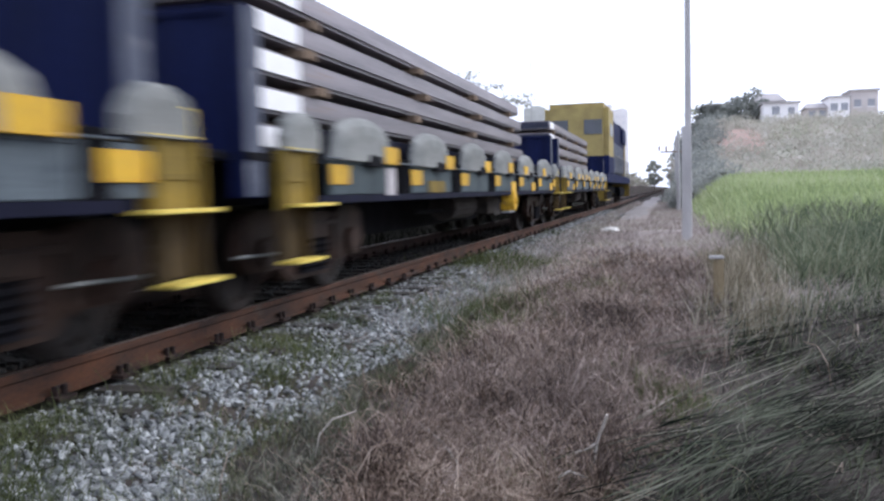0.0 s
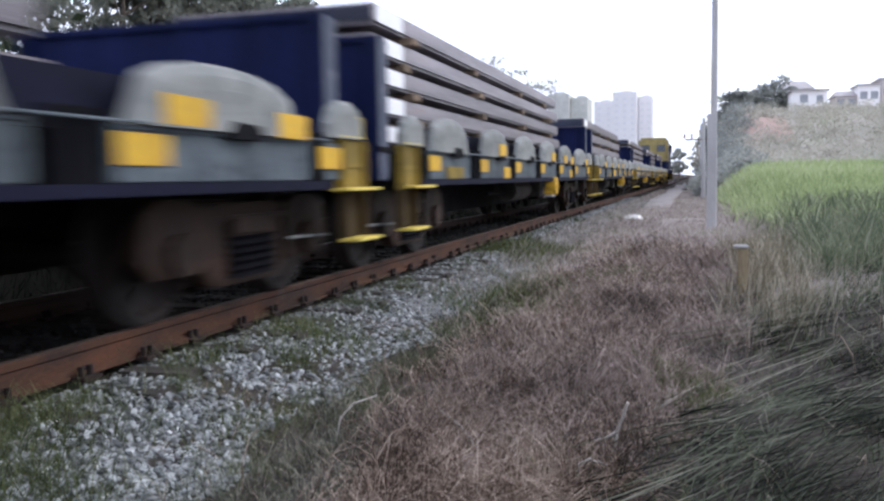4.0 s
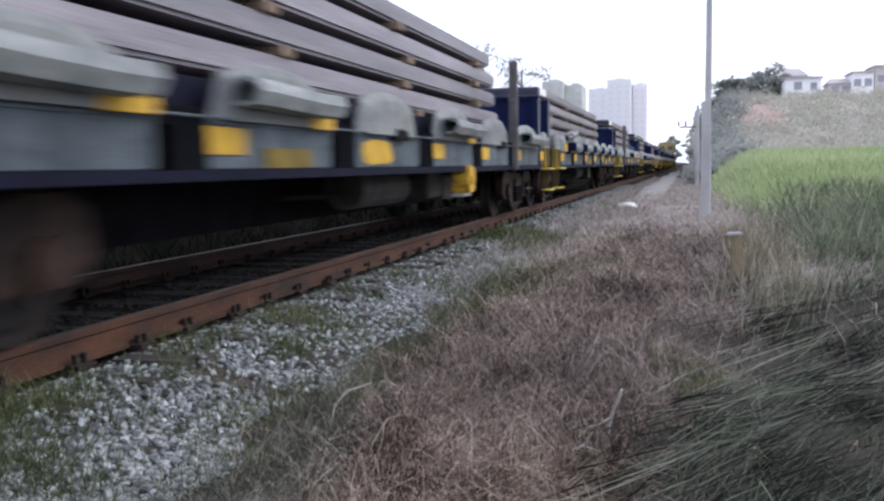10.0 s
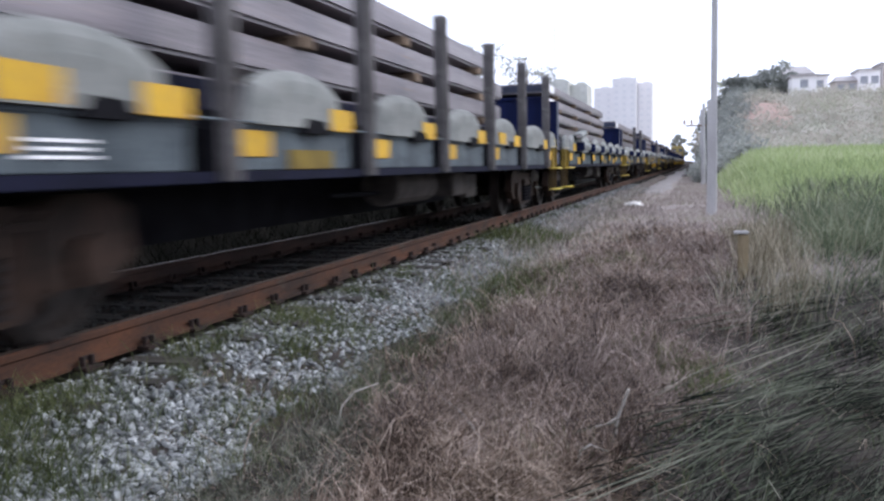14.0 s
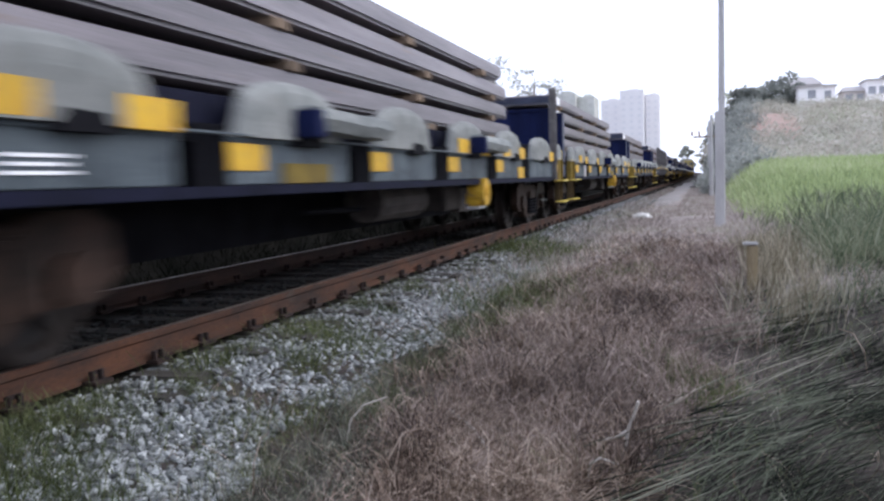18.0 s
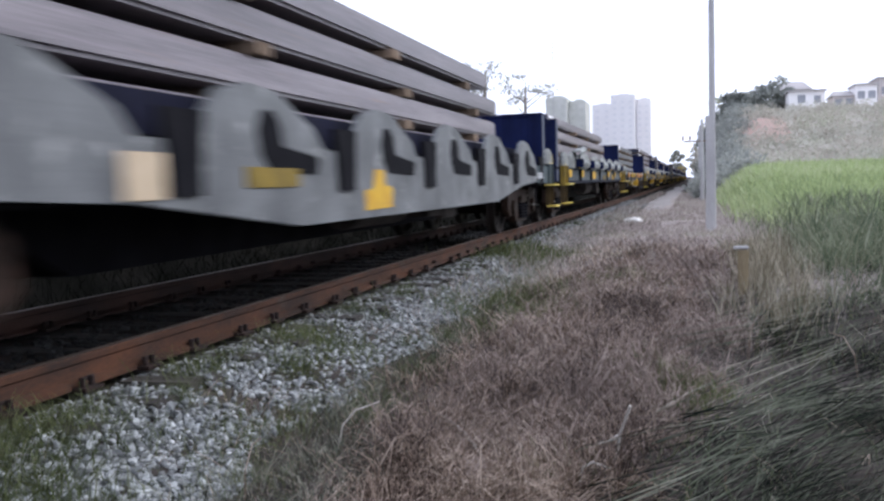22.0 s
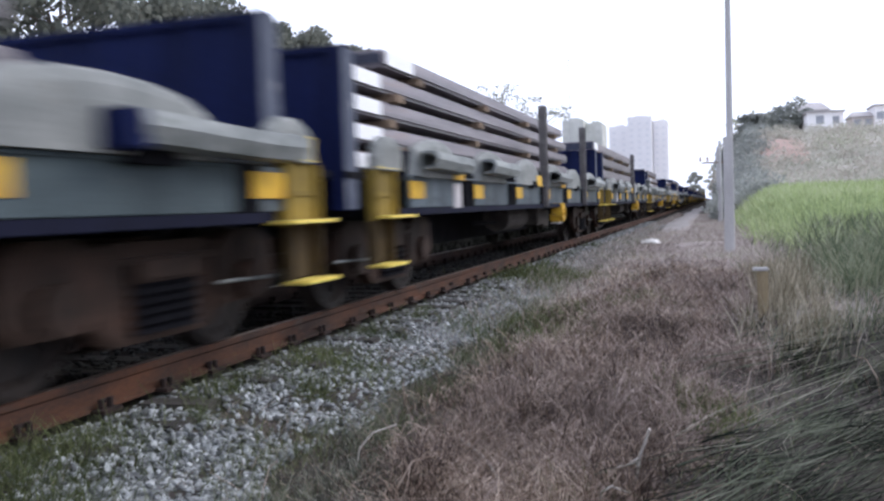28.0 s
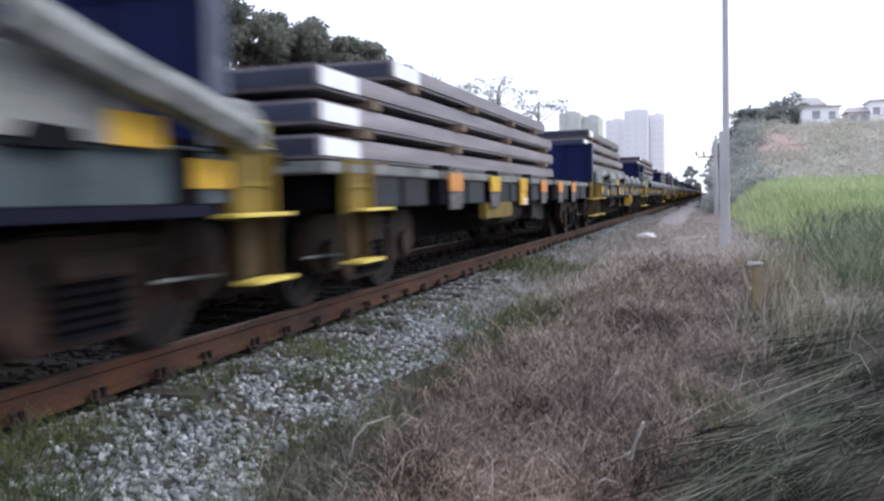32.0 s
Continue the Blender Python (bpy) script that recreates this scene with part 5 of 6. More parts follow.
# no hole is cut: a black plate stands for the dark opening
def belly_hole(bm):
    plate(bm, [(-0.10, 1.07), (0.02, 0.97), (0.72, 0.95), (0.76, 1.07), (0.20, 1.13), (0.15, 1.28), (0.05, 1.36), (-0.09, 1.34), (-0.15, 1.22)], 0.0, 0.03)


# black plate in place of a dark slot in the girder
def belly_slot(bm):
    plate(bm, [(-0.15, 0.83), (0.15, 0.83), (0.17, 1.06), (0.20, 1.29), (-0.20, 1.29), (-0.17, 1.06)], 0.0, 0.045)


MIR = Matrix.Rotation(math.pi, 4, "Z")


def on_side(name, me, root, y, side, z=0.0, out=0.0, label="", long=1.0):
    """Puts a piece on one side of a wagon, facing outwards."""
    turn = (Matrix.Identity(4) if side > 0 else MIR) @ Matrix.Diagonal((1, long, 1, 1))
    return piece(name, me, root, (side * (SIDE + out), y, z), label, turn)


# painted marks on wagons whose bays can be told apart: the rear bay first; an empty bay gets common ones
LOWMARKS = {15: [("o", 1.05), ("o", 2.6), ("y", -1.0), ("y", -2.6), ("o", 4.3), ("o", -4.4)],
            24: [("o", 0.9), ("o", 2.6), ("f", -0.75), ("y", -2.5), ("o", 4.2), ("o", -4.3)]}
MARKS = {
    0: ("lRw", "lRb", "lR", "", "", ""), 1: ("lLRw", "lRb", "lR", "", "", "lR"), 2: ("", "Rb", "gR", "lU", "", ""), 3: ("", "", "", "lU", "lLRr", "lR"),
    5: ("", "lb", "g", "l", "l", "l"), 6: ("", "l", "g", "gU", "lLR", "lR"), 7: ("", "l", "lb", "l", "lLr", "l"), 8: ("R", "lbR", "g", "lR", "l", "l"),
    9: ("", "b", "g", "g", "l", "lr"), 10: ("", "l", "l", "lb", "lLr", "l"), 11: ("lLRW", "lbR", "lR", "lR", "lLR", "R"), 13: ("lLRw", "lR", "lR", "", "", ""),
    14: ("LRW", "lb", "l", "lLR", "lLRr", "R"), 16: ("", "l", "g", "b", "lLr", "l"), 18: ("", "", "Rb", "gU", "lLRr", "lR"), 19: ("lw", "lb", "l", "l", "Rr", "l"),
    20: ("lw", "lR", "lR", "lb", "l", "l"), 21: ("lRw", "l", "lR", "lR", "l", "l"), 22: ("lLW", "lb", "g", "l", "lr", "l"), 23: ("", "Rb", "gRw", "l", "lr", "l"), 25: ("", "", "", "", "lR", "R"),
}


def splash_shape(bm):
    """An uneven daub of paint."""
    rnd = random.Random(8)
    ring = []
    for i in range(22):
        a = 2 * math.pi * i / 22
        ring.append((math.copysign(abs(math.cos(a)) ** 0.6, math.cos(a)) * 0.42 * rnd.uniform(0.82, 1.0), math.copysign(abs(math.sin(a)) ** 0.6, math.sin(a)) * 0.115 * rnd.uniform(0.8, 1.0)))
    plate(bm, ring, 0.0, 0.006)


def paint_mark(root, code, c, q, s):
    plate_me = shared("square", YEL, square_shape)
    if code in "lrLRU":
        dy, z, out = {"l": (-0.78, 1.02, 0.022), "r": (0.66, 0.935, 0.022), "L": (-0.50, 1.225, 0.066), "R": (0.52, 1.21, 0.066), "U": (0.10, 1.235, 0.078)}[code]
        on_side("marker_plate", plate_me, root, c + dy * q, s, z, out, "yellow marker plate")
    elif code == "g":
        on_side("paint_daub", shared("splash", YEL, splash_shape), root, c - 0.45 * q, s, 0.985, 0.022, "uneven daub of yellow paint")
    elif code == "b":
        on_side("faded_band", shared("wide_square", OCHRE, wide_square), root, c + 0.05, s, 0.925, 0.021, "faded yellow band")
    elif code == "w":
        on_side("notice_plate", shared("notice_plate", DIMWHITE, lambda b: box(b, 0.0, 0.012, -0.14, 0.14, 0.84, 1.10, 0.004)), root, c + 0.62 * q, s, 0, 0.022, "white notice plate")
    elif code == "W":
        on_side("lettering", shared("label_bars", WHITE, label_bars), root, c - 0.25 * q, s, 0.97, 0.022, "small white lettering bars", 1.3)


def bogie(root, y):
    fr = piece("bogie", shared("bolster", RUST, bolster), root, (0, y, 0), "rusty brown cast-steel bogie")
    for s in (-1, 1):
        f = piece("side_frame", shared("side_frame", RUST, side_frame), fr, (s * 1.04, 0, 0), "", None if s > 0 else MIR)
        for dy in (-0.2, 0.0, 0.2):
            piece("spring", shared("spring", BLACK, spring_nest), fr, (s * 1.11, dy, 0))
    ws = []
    for dy in (-0.875, 0.875):
        ws.append(piece("wheelset", shared("wheelset", WHEEL, wheelset_shape), fr, (0, dy, 0.425), "steel wheels on an axle"))
    return ws


def wagon(k, kind, posts=(), tank=None, loose=None, mix=(), rear=True, label=""):
    rnd = random.Random(100 + k)
    root = thing("flat_wagon", None, label, "freight wagon", group="slab wagons of the train")
    low = kind == "C"
    # side panels of these wagons take the darker grey
    darker = k in (0, 10, 22, 25)
    body, tone = (GREYD, "darker_") if darker else (GREY, "")
    E = ENDS[kind]
    piece("deck", shared("deck" + kind, PALE if low else BLACK, lambda b: (low_deck_shape if low else deck_shape)(b, E + 0.68)), root)
    piece("centre_sill", shared("centre_sill" + kind, BLACK, lambda b: sill_shape(b, E + 0.5)), root)
    if not low:
        for b in BAYS:
            piece("cross_bearer", shared("cross_bearer", BLACK, bearer_shape), root, (0, b, 0))
    for q in (-1, 1):
        piece("side_sill", shared("side_sill" + kind, BLACK, lambda b: side_sill_shape(b, E + 0.35)), root, (q * 1.29, 0, 0))
        piece("headstock", shared("headstock", BLACK, headstock_shape), root, (0, q * (E + 0.2), 0))
    dy = rnd.uniform(-0.4, 0.4)
    piece("air_reservoir", shared("air_reservoir", GEAR, reservoir_shape), root, (0.30, dy, 0))
    piece("valve_box", shared("valve_box", GEAR, valve_shape), root, (0.25, dy, 0))
    piece("hanger", shared("hanger", GEAR, hanger_shape), root, (0.5, dy, 0))
    piece("brake_rod", shared("brake_rod", BLACK, rod_low), root, (0, dy, 0))
    for s in (1, -1):
        if kind == "D":
            on_side("side_girder", shared("side_girder", BELLY, belly_shape), root, 0, s, label="grey fish-bellied side girder with scalloped top")
            for b in BAYS:
                on_side("stake_slot", shared("girder_slot", BLACK, belly_slot), root, b + 0.13, s)
                if b < 5.5:
                    on_side("lightening_hole", shared("girder_hole", BLACK, belly_hole), root, b + 1.10, s)
            on_side("paint_daub", shared("tall_daub", YEL, lambda b: plate(b, [(-0.34, -0.16), (0.30, -0.15), (0.31, 0.02), (0.12, 0.05), (0.10, 0.17), (-0.10, 0.18), (-0.16, 0.02), (-0.35, 0.0)], 0, 0.006)), root, -1.55, s, 0.82, 0.021, "uneven daub of orange-yellow paint")
            on_side("notice_plate", shared("pale_notice", NOTICE, lambda b: box(b, 0.0, 0.012, -0.17, 0.17, -0.13, 0.11, 0.004)), root, -4.87, s, 0.945, 0.021, "pale notice plate")
            on_side("faded_band", shared("wide_square", OCHRE, wide_square), root, -3.5, s, 0.93, 0.021, "faded yellow band")
            for e in (-1, 1):
                on_side("end_panel", shared("long_end_panel", GREYD, lambda b: box(b, -0.02, 0.02, -0.48, 0.48, 0.83, 1.13, 0.006)), root, e * 6.75, s, 0, 0.02, "dark grey end panel")
            on_side("lettering", shared("label_bars", WHITE, label_bars), root, 6.4, s, 0.965, 0.042, "white lettering bars", 1.7)
        else:
            for i, b in enumerate(BAYS + [-6.85]):
                c, q = (-5.76, 0.94) if i > 5 else (b + 1.36, 1.20) if i == 4 else (b + 1.11, 0.975)
                if i != 5:
                    if low:
                        for dy in (-0.56, 0.25):
                            on_side("side_block", shared("low_block", DARKBLOCK, low_block), root, c + dy * q, s, 0, 0, "", q)
                    else:
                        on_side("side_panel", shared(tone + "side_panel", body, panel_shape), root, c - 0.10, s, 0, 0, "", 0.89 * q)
                    sort = mix[min(i, 4)] if mix else kind
                    if sort in "AB":
                        on_side("side_shield", shared("hump", PALE, hump_shape), root, c - 0.11, s, 0, 0.0, "pale rounded side shield", 0.94 * q)
                        on_side("slot", shared("notch", BLACK, notch_shape), root, c + rnd.uniform(0.0, 0.2), s, 0, 0.0)
                    if sort == "T":
                        on_side("side_shield", shared("hump", PALE, hump_shape), root, c - 0.11, s, 0, 0.0, "pale rounded side shield", 0.94 * q)
                        on_side("side_tray", shared("trough_%d" % rnd.randrange(3), TRAYP, trough_shape), root, c - 0.12, s, -0.02 + rnd.uniform(-0.02, 0.02), 0.075, "pale folded side tray", 0.86 * q)
                    if sort == "B":
                        on_side("side_tray", shared("trough_%d" % rnd.randrange(3), TRAYP, trough_shape), root, c + 0.52 * q, s, -0.055 + rnd.uniform(-0.02, 0.02), 0.075, "pale folded side tray", 0.84 * q)
                        on_side("tray_end", shared("trough_cap", BLUE, trough_cap), root, c - 0.13 * q, s, -0.055, 0.07)
                    if not low:
                        for code in (MARKS[k][(i + 1) % 6 if i < 5 else 0] if k in MARKS else "") or rnd.choice(("lR", "lLR", "lRr", "lb", "lLr", "lUr", "l")):
                            paint_mark(root, code, c, q, s)
                if i < 6:
                    on_side("stake_pocket", shared("stake_pocket", BLACK, stake_shape), root, b + 0.22 * (i == 5), s)
            if low:
                for code, y in LOWMARKS[k]:
                    on_side("marker_plate", shared("low_plate_" + code, YEL if code in "yf" else ORANGE, low_plate), root, y, s, 1.035, 0.022, "yellow marker plate" if code in "yf" else "orange marker plate", 1.1)
                    on_side("lower_plate", shared("lower_plate_" + code, YEL if code == "f" else STAKE, lambda b: box(b, 0.0, 0.02, -0.23, 0.23, -0.10, 0.085, 0.006)), root, y, s, 0.845, 0.022, "pale lower plate" if code != "f" else "yellow lower plate")
                    if code == "f":
                        on_side("lettering", shared("label_bars", WHITE, label_bars), root, y + 0.1, s, 0.80, 0.046, "white lettering bars")
            else:
                on_side("end_panel", shared("end_panel", GREY, end_panel_shape), root, 6.95, s)
                on_side("marker_plate", shared("square", YEL, square_shape), root, 6.92, s, 1.02, 0.024)
        if not low:
            # guessed board; its navy-black stands for shade behind the shields
            piece("inner_board", shared("inner_board", NAVY, lambda b: box(b, -0.02, 0.02, -6.4, 6.4, 1.15, 1.40)), root, (s * 1.24, 0, 0), "dark blue inner side board")
        if not low and kind != "D":
            on_side("lower_rail", shared("lower_rail", NAVY, lambda b: box(b, -0.06, 0.03, -6.95, 6.95, 0.79, 0.856, 0.006)), root, 0, s, label="blue-black lower rail of the side")
            on_side("side_rod", shared("side_rod", GREY, rod_shape), root, 0, s, 1.146, 0.055)
        for e in (-1, 1):
            if kind == "D":
                st = on_side("step_panel", shared("grey_step_panel", GREYD, step_back), root, e * E, s, label="dark grey end step panel")
            else:
                st = on_side("step_panel", shared("step_panel", OCHRE, step_back), root, e * E, s, label="dirty yellow end step panel")
            if e * s < 0:
                st.matrix_basis = st.matrix_basis @ Matrix.Diagonal((1, -1, 1, 1))
            for y in (-0.145, 0.315):
                piece("post", shared("grey_step_post" if kind == "D" else "step_post", GREYD if kind == "D" else OCHRE, step_post), st, (0, y, 0))
            for y in (-0.075, 0.315):
                piece("leg", shared("step_leg", DULL, step_leg), st, (0, y, 0))
            piece("rib", shared("grey_step_rib" if kind == "D" else "step_rib", GREYD if kind == "D" else OCHRE, step_rib), st)
            piece("lower_panel", shared("lower_step_panel", DULL, lambda b: box(b, -0.05, -0.03, -0.06, 0.30, 0.42, 0.80, 0.004)), st, (0, 0, 0), "dull brown lower step panel")
            piece("tread", shared("tread", TREAD, tread_shape), st, (0, 0, 0.79), "bright yellow step tread")
            piece("tread", shared("lower_tread", TREAD, lambda b: box(b, -0.02, 0.16, -0.10, 0.35, -0.012, 0.012, 0.004)), st, (0, 0, 0.40), "bright yellow step tread")
            if not low:
                on_side("corner_shield", shared("corner_plate", PALE, corner_plate), root, e * (E - 0.05), s)
                on_side("grab_rail", shared("grab_rail", TREAD, rail_handle), root, e * (E + 0.03), s)
        for i in posts:
            on_side("tall_stake", shared("tall_stake", STAKE, tall_stake_shape), root, BAYS[i] + (0.16 if k == 14 else 0.0), s, 0, 0.03, "tall dark steel stake")
    for e in (-1, 1):
        if low or (e < 0 and not rear):
            continue
        wall_y = E - 0.12 if e > 0 else -E + 0.61 if k == 22 else -E - 0.55
        b = piece("bulkhead", shared("bulkhead", BLUE, bulk_shape), root, (0, wall_y, 0), "dark blue ribbed steel end wall")
        for s in (-1, 1):
            piece("corner_post", shared("bulk_post", BLUE, bulk_post), b, (s * 1.32, 0, 0))
            piece("edge_plate", shared("edge_plate", FADED, edge_plate), b, (s * 1.384, 0, 0), "faded grey-blue edge strip")
        piece("top_rail", shared("bulk_cap", BLUE, bulk_cap), b)
    if k == 6:
        for i, (dx, z, a, w) in enumerate([(0.62, 1.80, 20, 0.30), (0.75, 1.68, -35, 0.26), (0.95, 1.82, 60, 0.22), (1.08, 1.70, 10, 0.24), (0.88, 1.62, -10, 0.30)]):
            m = Matrix.Translation((dx, E - 0.166, z)) @ Matrix.Rotation(radians(a), 4, "Y")
            piece("sprayed_mark", shared("spray_%d" % i, SPRAY, lambda q, w=w: box(q, -w / 2, w / 2, -0.004, 0.004, -0.075, 0.075, 0.003)), b, m.translation - Vector((0, E - 0.12, 0)), "pale sprayed mark", Matrix.Rotation(radians(a), 4, "Y"))
    for e in (-1, 1):
        piece("coupler", shared("coupler", BLACK, coupler_shape), root, (0, e * (E + 0.02), 0), "", None if e > 0 else MIR)
        piece("brake_pipe", shared("brake_pipe", PALE, lambda b: bar(b, (1.22, -0.55, 0.45), (1.22, 0.12, 0.43), 0.012, 6)), root, (0, e * E, 0))
    if tank is not None:
        t = on_side("brake_wheel_housing", shared("tank", YEL, tank_shape), root, tank, 1, 0, -0.12, "bright yellow rounded brake housing")
        piece("bracket", shared("tank_foot", CONC, tank_foot), t)
    if low:
        on_side("drop_chute", shared("chute", OCHRE, chute_shape), root, -2.1, 1, 0, -0.1, "long dull yellow box under the deck")
    if loose is not None:
        tilt, size = (-11, 1.2) if k == 25 else (-19, 0.76)
        m = Matrix.Translation((SIDE + 0.07, loose * 1.08, 1.40)) @ Matrix.Rotation(radians(tilt), 4, "X") @ Matrix.Diagonal((1, size, 1.05, 1)) @ Matrix.Translation((0, 0, -1.29))
        piece("loose_tray", shared("loose_trough", TRAY, trough_shape), root, (0, 0, 0), "bent mottled side tray hanging at a slant", m)
    if k in (7, 10, 16, 22):
        m = Matrix.Translation((SIDE + 0.05, -5.75, 1.46)) @ Matrix.Rotation(radians(7), 4, "X") @ Matrix.Rotation(radians(-14), 4, "Y") @ Matrix.Diagonal((1.1, 0.58, 0.9, 1)) @ Matrix.Translation((0, 0, -1.29))
        piece("bent_tray", shared("bent_trough", TRAYP, trough_shape), root, (0, 0, 0), "crumpled side tray bent upwards", m)
    ws = bogie(root, -E + 0.95) + bogie(root, E - 0.95)
    return root, ws


def slab_shape(w, ln, th):
    def go(bm):
        box(bm, -w / 2, w / 2, 0, ln, 0, th, 0.028)
    return go


def load(k, rows, back, half=1.1, plain=False):
    """Steel slabs stacked on timber bearers: rows of (thickness, gap below, rear offset, length)."""
    out = []
    z = 1.15
    rnd = random.Random(500 + k)
    paint = DIMSLAB if k == 15 else SLAB
    for i, (th, gap, off, ln) in enumerate(rows):
        ln, off = ln * 1.075 + 0.25, off * 1.075
        z += gap
        w = 2 * half * rnd.choice((0.95, 0.97, 1.0))
        dx = (2 * half - w) / 2
        key = "slab_%.2f_%.2f_%.2f" % (w, ln, th)
        s = thing("steel_slab", shared(key + paint.name, paint, slab_shape(w, ln, th)), "thick grey-brown steel slab stacked on timber bearers", "steel slab", group="slabs carried by the train")
        pos = Matrix.Translation((dx, back + off, z))
        if not plain or i > 2:
            piece("end_mark", shared("end_mark_%.2f" % th, WHITE, lambda b, t=th: box(b, -0.01, 0.008, 0, 0.78, t * 0.12, t * 0.88)), s, (w / 2, 0.04, 0), "white painted marking")
        # thin cap that darkens only the rear end face
        piece("cut_end", shared("cut_end_%.2f_%.2f" % (w, th), DARKEND, lambda b, w=w, t=th: box(b, -w / 2 + 0.035, w / 2 - 0.035, -0.003, 0.01, 0.03, t - 0.03)), s, (0, 0, 0), "blue-black flame-cut end")
        nb = 4
        for j in range(nb):
            yy = ln * (0.10 + 0.8 * j / (nb - 1)) + rnd.uniform(-0.25, 0.25)
            g = gap - 0.004
            if g > 0.03:
                piece("timber_bearer", shared("bearer_%.2f_%.2f" % (w, g), WOOD, lambda b, w=w, g=g: box(b, -w / 2 - 0.02, w / 2 + 0.03, -0.11, 0.11, -g, -0.002, 0.006)), s, (rnd.uniform(-0.03, 0.05), yy, 0))
        z += th
        out.append((s, pos))
    return out


def R(n, th, gap, ln, first=0.06, offs=(), lens=()):
    return [(th, first if i == 0 else gap, offs[i] if i < len(offs) else 0.0, lens[i] if i < len(lens) else ln) for i in range(n)]


A5 = lambda ln=10.7: R(5, 0.20, 0.085, ln, lens=(ln, ln, ln - 0.2, ln - 0.2, ln - 0.5))
A4 = lambda ln=10.7: R(4, 0.24, 0.10, ln, lens=(ln, ln - 0.1, ln, ln - 0.6))
C4 = lambda ln=9.9: R(4, 0.19, 0.09, ln, offs=(0, 0, 0, 1.6), lens=(ln, ln, ln - 0.1, ln - 2.4))
B4 = lambda ln=10.8: R(4, 0.20, 0.09, ln, offs=(0, 0, 0.1, 0.1), lens=(ln, ln, ln, ln - 0.6))
GREYW = "grey slab wagon with rounded side shields and yellow markings"
TRAYW = "grey slab wagon with folded side trays and yellow steps"
LOWW = "low flat wagon with pale deck edge and orange plates"
BELLYW = "grey fish-bellied wagon with scalloped sides"
POSTW = "grey slab wagon with tall dark side stakes"
# wagon: kind, tall stakes, brake housing, slanting tray, mixed bays, rear wall, label, load
CONSIST = {
    -1: ("A", (), None, None, "", True, GREYW, R(5, 0.21, 0.09, 9.4)),
    0: ("A", (), 1.42, None, "", True, GREYW, A5(11.0)),
    1: ("A", (), 1.42, None, "", True, GREYW, A5()),
    2: ("A", (), 1.42, None, "", True, GREYW, A4()),
    3: ("A", (), 1.42, None, "", True, GREYW, A5()),
    4: ("A", (), 1.42, None, "", True, GREYW, A4()),
    5: ("B", (), None, None, "", True, TRAYW, A5(9.6)),
    6: ("A", (0,), None, None, "ABAAA", True, GREYW, A5(10.3)),
    7: ("B", (), None, None, "", True, TRAYW, R(5, 0.185, 0.08, 10.9, lens=(10.9, 10.9, 10.9, 10.8, 10.3))),
    8: ("B", (4,), 1.42, None, "TATAT", True, TRAYW, A5(11.0)),
    9: ("B", (1, 3), None, None, "ABBAB", True, POSTW, A4(9.8)),
    10: ("B", (), None, None, "", True, TRAYW, A5()),
    11: ("A", (0, 1, 2, 3, 4, 5), None, None, "", True, POSTW, A4(10.7)),
    12: ("B", (), None, None, "", True, TRAYW, A4()),
    13: ("A", (), 1.42, None, "ABAAA", True, GREYW, A5()),
    14: ("A", (5,), 1.42, None, "BABAA", True, POSTW, A5(10.9)),
    15: ("C", (), 0.6, None, "", False, LOWW, C4(9.7)),
    16: ("B", (), None, None, "", True, TRAYW, B4(10.8)),
    17: ("D", (), None, None, "", True, BELLYW, A4(11.2)),
    18: ("A", (), 1.42, None, "", True, GREYW, A4()),
    19: ("A", (), 1.42, 5.35, "TTATT", True, GREYW, R(3, 0.205, 0.098, 4.7)),
    20: ("A", (2,), 1.42, 5.4, "TAATT", True, POSTW, A4(10.4)),
    21: ("A", (2, 4), 1.42, None, "TATAT", True, POSTW, R(5, 0.165, 0.085, 10.7, offs=(0, 0, 0, 0, 0.9), lens=(10.7, 10.7, 10.7, 10.6, 9.3))),
    22: ("B", (), None, None, "", True, TRAYW, R(6, 0.15, 0.09, 10.5, 0.085, offs=(0, 0, 0, 0, 0, 1.25), lens=(10.5, 10.5, 10.4, 10.4, 10.4, 8.4))),
    23: ("B", (), 1.42, 5.4, "ATTTT", True, TRAYW, R(5, 0.205, 0.09, 9.4, offs=(0, 0, 0, 0, 1.0), lens=(10.2, 10.2, 9.4, 8.6, 7.2))),
    24: ("C", (), None, None, "", False, LOWW, C4(9.95)),
    25: ("A", (), 1.42, 5.75, "AAAAA", True, GREYW, A4()),
}
NUDGE = {10: 0.05, 4: 0.15, 5: 0.2, 8: 0.15, 15: 0.74, 16: 0.95, 21: -0.05, 23: -0.2, 24: 0.57, 25: 0.5}
COEF = (5.82, 409.47, -26.16, 6.56)


# the train lags (-) or leads (+) its even run a little, in metres, second by second
SLIP = {1: 0.18, 2: -0.03, 3: -0.1, 6: 0.05, 11: -0.1, 13: -0.22, 14: 0.08, 18: 0.1, 19: 0.2, 20: 0.13, 22: 0.15, 23: 0.2, 24: 0.05, 28: -0.4, 30: 0.15, 31: 0.2, 32: 0.05}


def run(t):
    u, i = t / 32, min(int(t), 31)
    a, b = SLIP.get(i, 0.0), SLIP.get(i + 1, 0.0)
    return sum(c * u ** n for n, c in enumerate(COEF)) + a + (b - a) * sstep(t, i, i + 1)


MOVING = []       # thing, its place in the train's own space, its place along the train
WHEELS = []       # wheelset, place along the train
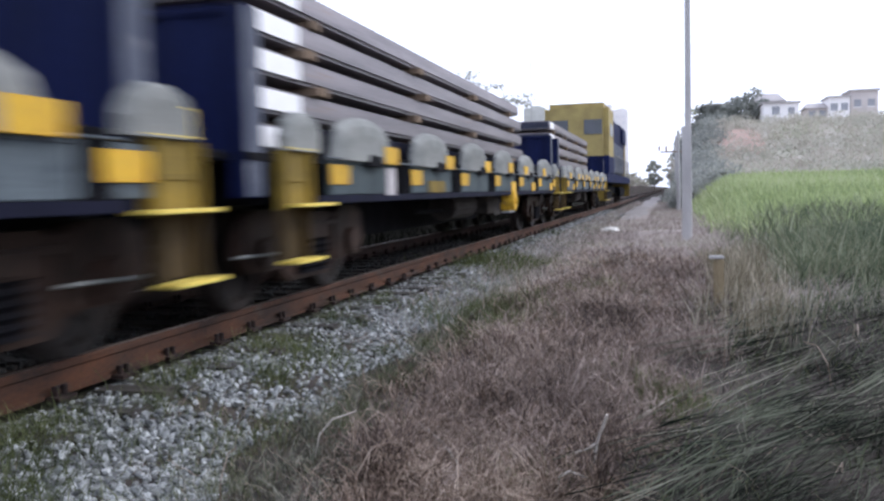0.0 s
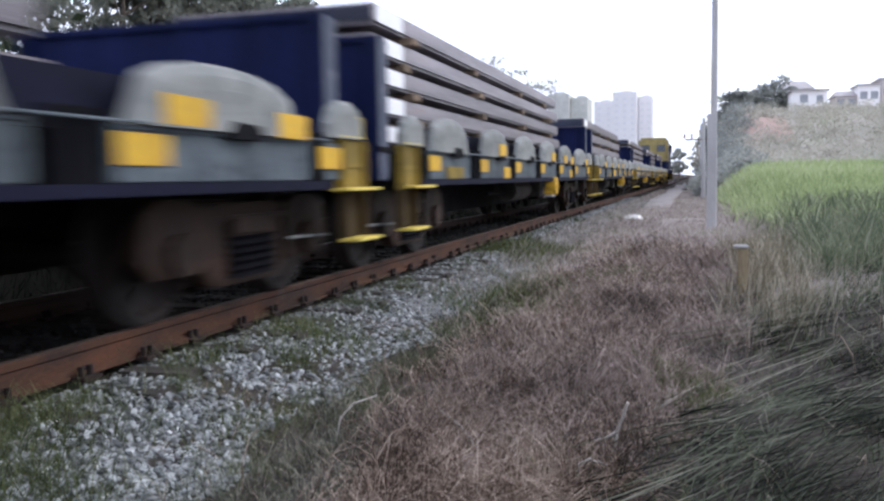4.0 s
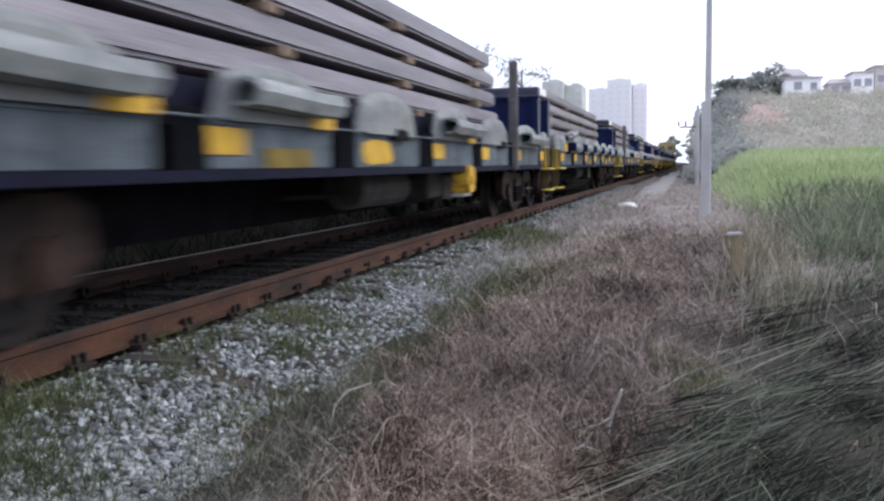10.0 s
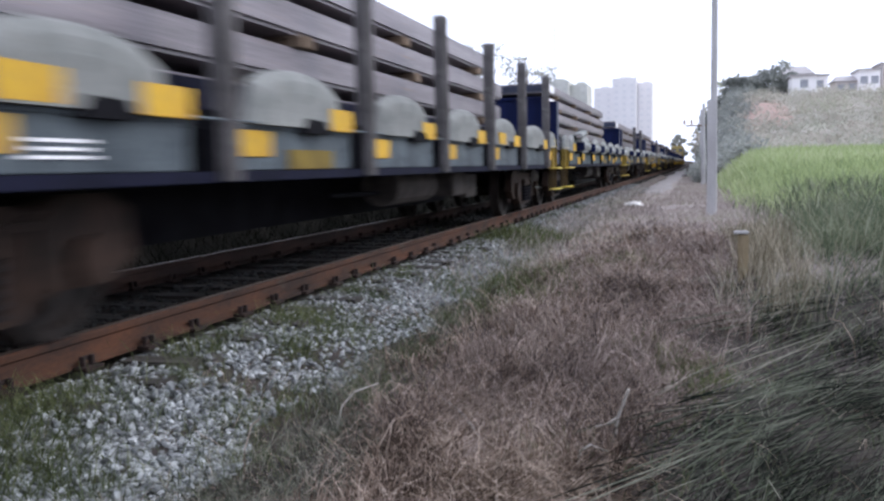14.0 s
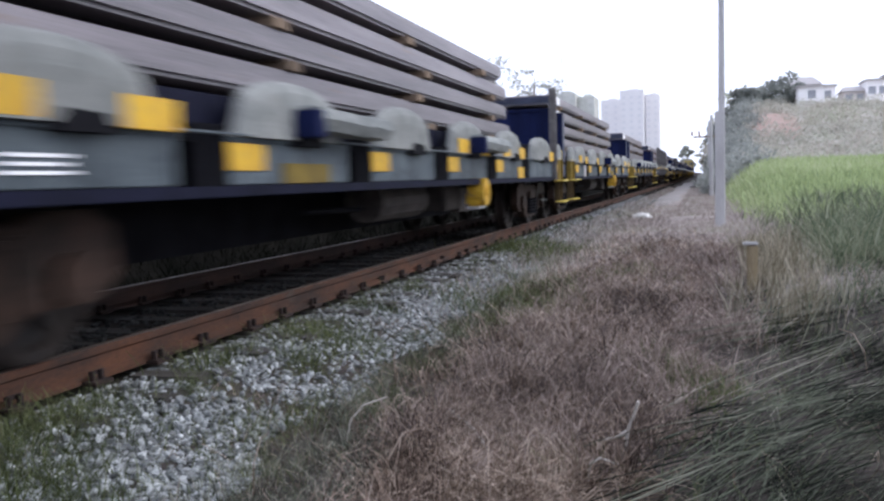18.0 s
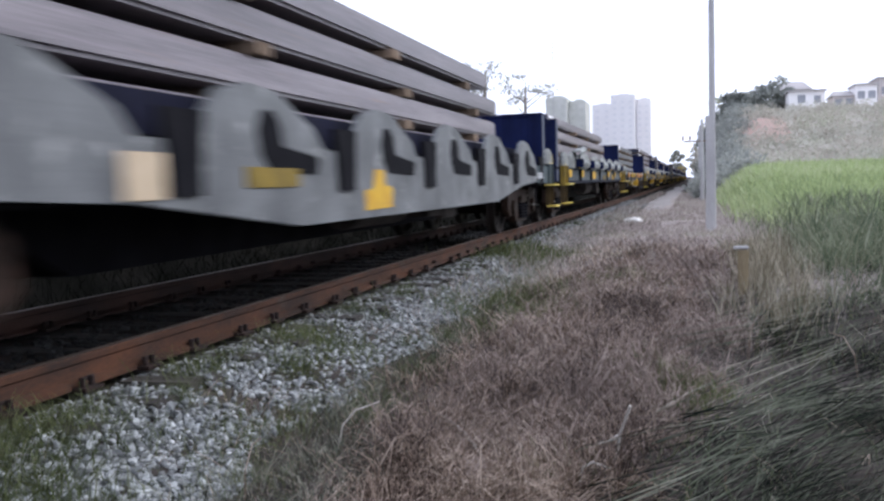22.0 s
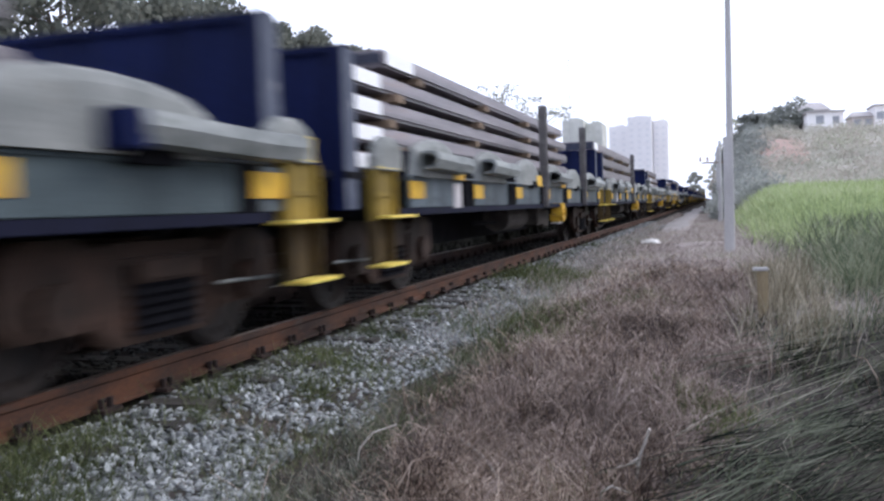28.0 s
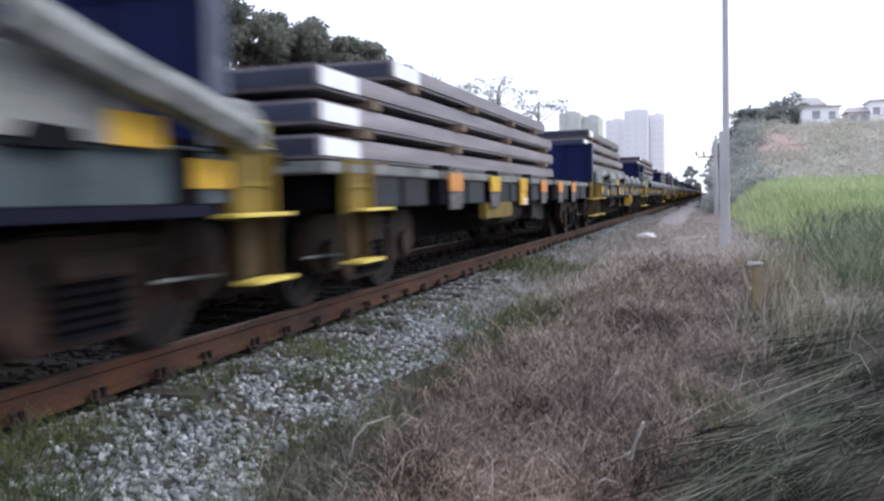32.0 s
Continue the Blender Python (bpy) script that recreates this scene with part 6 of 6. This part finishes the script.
for k, (kind, posts, tank, loose, mix, rear, lab, rows) in CONSIST.items():
    at = ENDS[kind] - k * PITCH + NUDGE.get(k, 0.0)
    root, ws = wagon(k, kind, posts, tank, loose, mix, rear, lab)
    MOVING.append((root, Matrix.Identity(4), at))
    WHEELS += [(w, at) for w in ws]
    piles = [(rows, 0.04)]
    if k == 18:      # two short stacks end to end
        piles = [(R(4, 0.165, 0.105, 5.4, 0.02, offs=(0, 0, 0, 0.4), lens=(5.4, 5.4, 5.3, 4.9)), 0.1), (R(4, 0.165, 0.105, 5.1, 0.02), 6.34)]
    if k == 19:      # two stacks end to end, a long slab over the joint
        piles = [(rows, 0.04), (R(4, 0.205, 0.098, 5.6, offs=(0, 0, 0, -3.25), lens=(5.6, 5.6, 5.4, 8.0)), 5.45)]
    if k == 1:
        piles = [(rows, 0.62)]
    if k == 22:
        piles = [(rows, 1.12)]
    for stack, start in piles:
        for s, pos in load(k, stack, start - ENDS[kind], plain=k in (18, 19) and start < 1):
            MOVING.append((s, pos, at))


CABY = mat("dusty_cab_yellow", (0.40, 0.32, 0.12), (0.26, 0.20, 0.08), 0.7, scale=2.0)


def build_loco():
    root = thing("diesel_locomotive", None, "yellow and blue diesel locomotive at the head of the train", "locomotive")
    bm = bmesh.new()
    box(bm, -1.45, 1.45, -10.6, 10.6, 1.15, 1.55, 0.03)
    part("frame", bm, BLUE, root)
    bm = bmesh.new()
    box(bm, -1.42, 1.42, -9.6, -5.9, 1.55, 4.7, 0.22)
    cab = part("cab", bm, CABY, root, "dull yellow driver's cab")
    piece("side_window", shared("cab_window", GLASS, lambda b: box(b, -1.44, 1.44, -0.95, 0.95, 3.25, 3.85, 0.02)), cab, (0, -7.7, 0))
    for x in (-0.75, 0.75):
        piece("end_window", shared("cab_end_window", GLASS, lambda b: box(b, -0.4, 0.4, -0.02, 0.02, 3.3, 3.95)), cab, (x, -9.605, 0))
    bm = bmesh.new()
    box(bm, -1.43, 1.43, -9.62, -5.88, 1.56, 2.35, 0.02)
    part("blue_band", bm, BLUE, root, "dark blue lower band")
    bm = bmesh.new()
    box(bm, -1.30, 1.30, -5.9, 6.0, 1.55, 4.45, 0.18)
    hood = part("long_hood", bm, BLUE, root, "dark blue engine hood")
    for y in range(6):
        piece("hood_door", shared("hood_door", FADED, lambda b: box(b, -1.32, 1.32, -0.75, 0.75, 1.7, 3.2, 0.01)), hood, (0, -4.9 + 1.7 * y, 0))
    bm = bmesh.new()
    box(bm, -1.43, 1.43, 2.2, 6.05, 3.3, 4.5, 0.18)
    part("radiator", bm, BLUE, root, "wide dark radiator section")
    bm = bmesh.new()
    box(bm, -1.17, 1.17, 6.0, 10.2, 1.55, 3.85, 0.15)
    part("short_hood", bm, OCHRE, root, "dull yellow end hood")
    bm = bmesh.new()
    box(bm, -0.9, 0.9, -3.2, 3.2, 0.45, 1.15, 0.15)
    part("fuel_tank", bm, BLACK, root)
    for s in (-1, 1):
        bm = bmesh.new()
        bar(bm, (s * 1.42, -5.8, 2.5), (s * 1.42, 10.2, 2.5), 0.025, 6)
        for i in range(9):
            y = -5.8 + 2.0 * i
            bar(bm, (s * 1.42, y, 1.55), (s * 1.42, y, 2.5), 0.022, 6)
        part("handrail", bm, PALE, root)
    bm = bmesh.new()
    bar(bm, (0, -1.5, 4.2), (0, -1.5, 4.6), 0.3, 12)
    part("exhaust_stack", bm, BLACK, root)
    for e in (-1, 1):
        piece("coupler", shared("coupler", BLACK, coupler_shape), root, (0, e * 10.6, 0), "", None if e > 0 else MIR)
        b = piece("bogie", shared("loco_bogie", BLACK, lambda q: (box(q, -1.1, 1.1, -2.6, 2.6, 0.62, 0.98, 0.05), box(q, 1.02, 1.16, -2.6, 2.6, 0.40, 0.9, 0.04), box(q, -1.16, -1.02, -2.6, 2.6, 0.40, 0.9, 0.04))), root, (0, e * 6.6, 0))
        for dy in (-1.9, 0, 1.9):
            piece("wheelset", shared("wheelset", WHEEL, wheelset_shape), b, (0, dy, 0.425))
        piece("pilot", shared("pilot", OCHRE, lambda q: box(q, -1.4, 1.4, -0.06, 0.06, 0.35, 1.2, 0.02)), root, (0, e * 10.75, 0))
    return root


MOVING.append((build_loco(), Matrix.Identity(4), ENDS["A"] + PITCH + 8.1 + 11.4))


def motions():
    for ob, place, at in MOVING:
        walk(ob, [(t, Matrix.Translation((XC, run(t) + at, 0)) @ place) for t in range(33)])
    for w, at in WHEELS:
        home = w.matrix_basis.translation.copy()
        y0 = at + w.parent.matrix_basis.translation.y + home.y
        span = [i for i in range(0, 961) if -1.0 < run(i / 30) + y0 < 24.0]
        if len(span) < 2:
            continue
        rows = [(i / 30, pose(home.x, home.y, home.z, -math.degrees((run(i / 30) + y0) / 0.42))) for i in span]
        if span[0] > 0:
            rows.insert(0, (0, rows[0][1]))
        if span[-1] < 960:
            rows.append((32, rows[-1][1]))
        walk(w, rows)


motions()
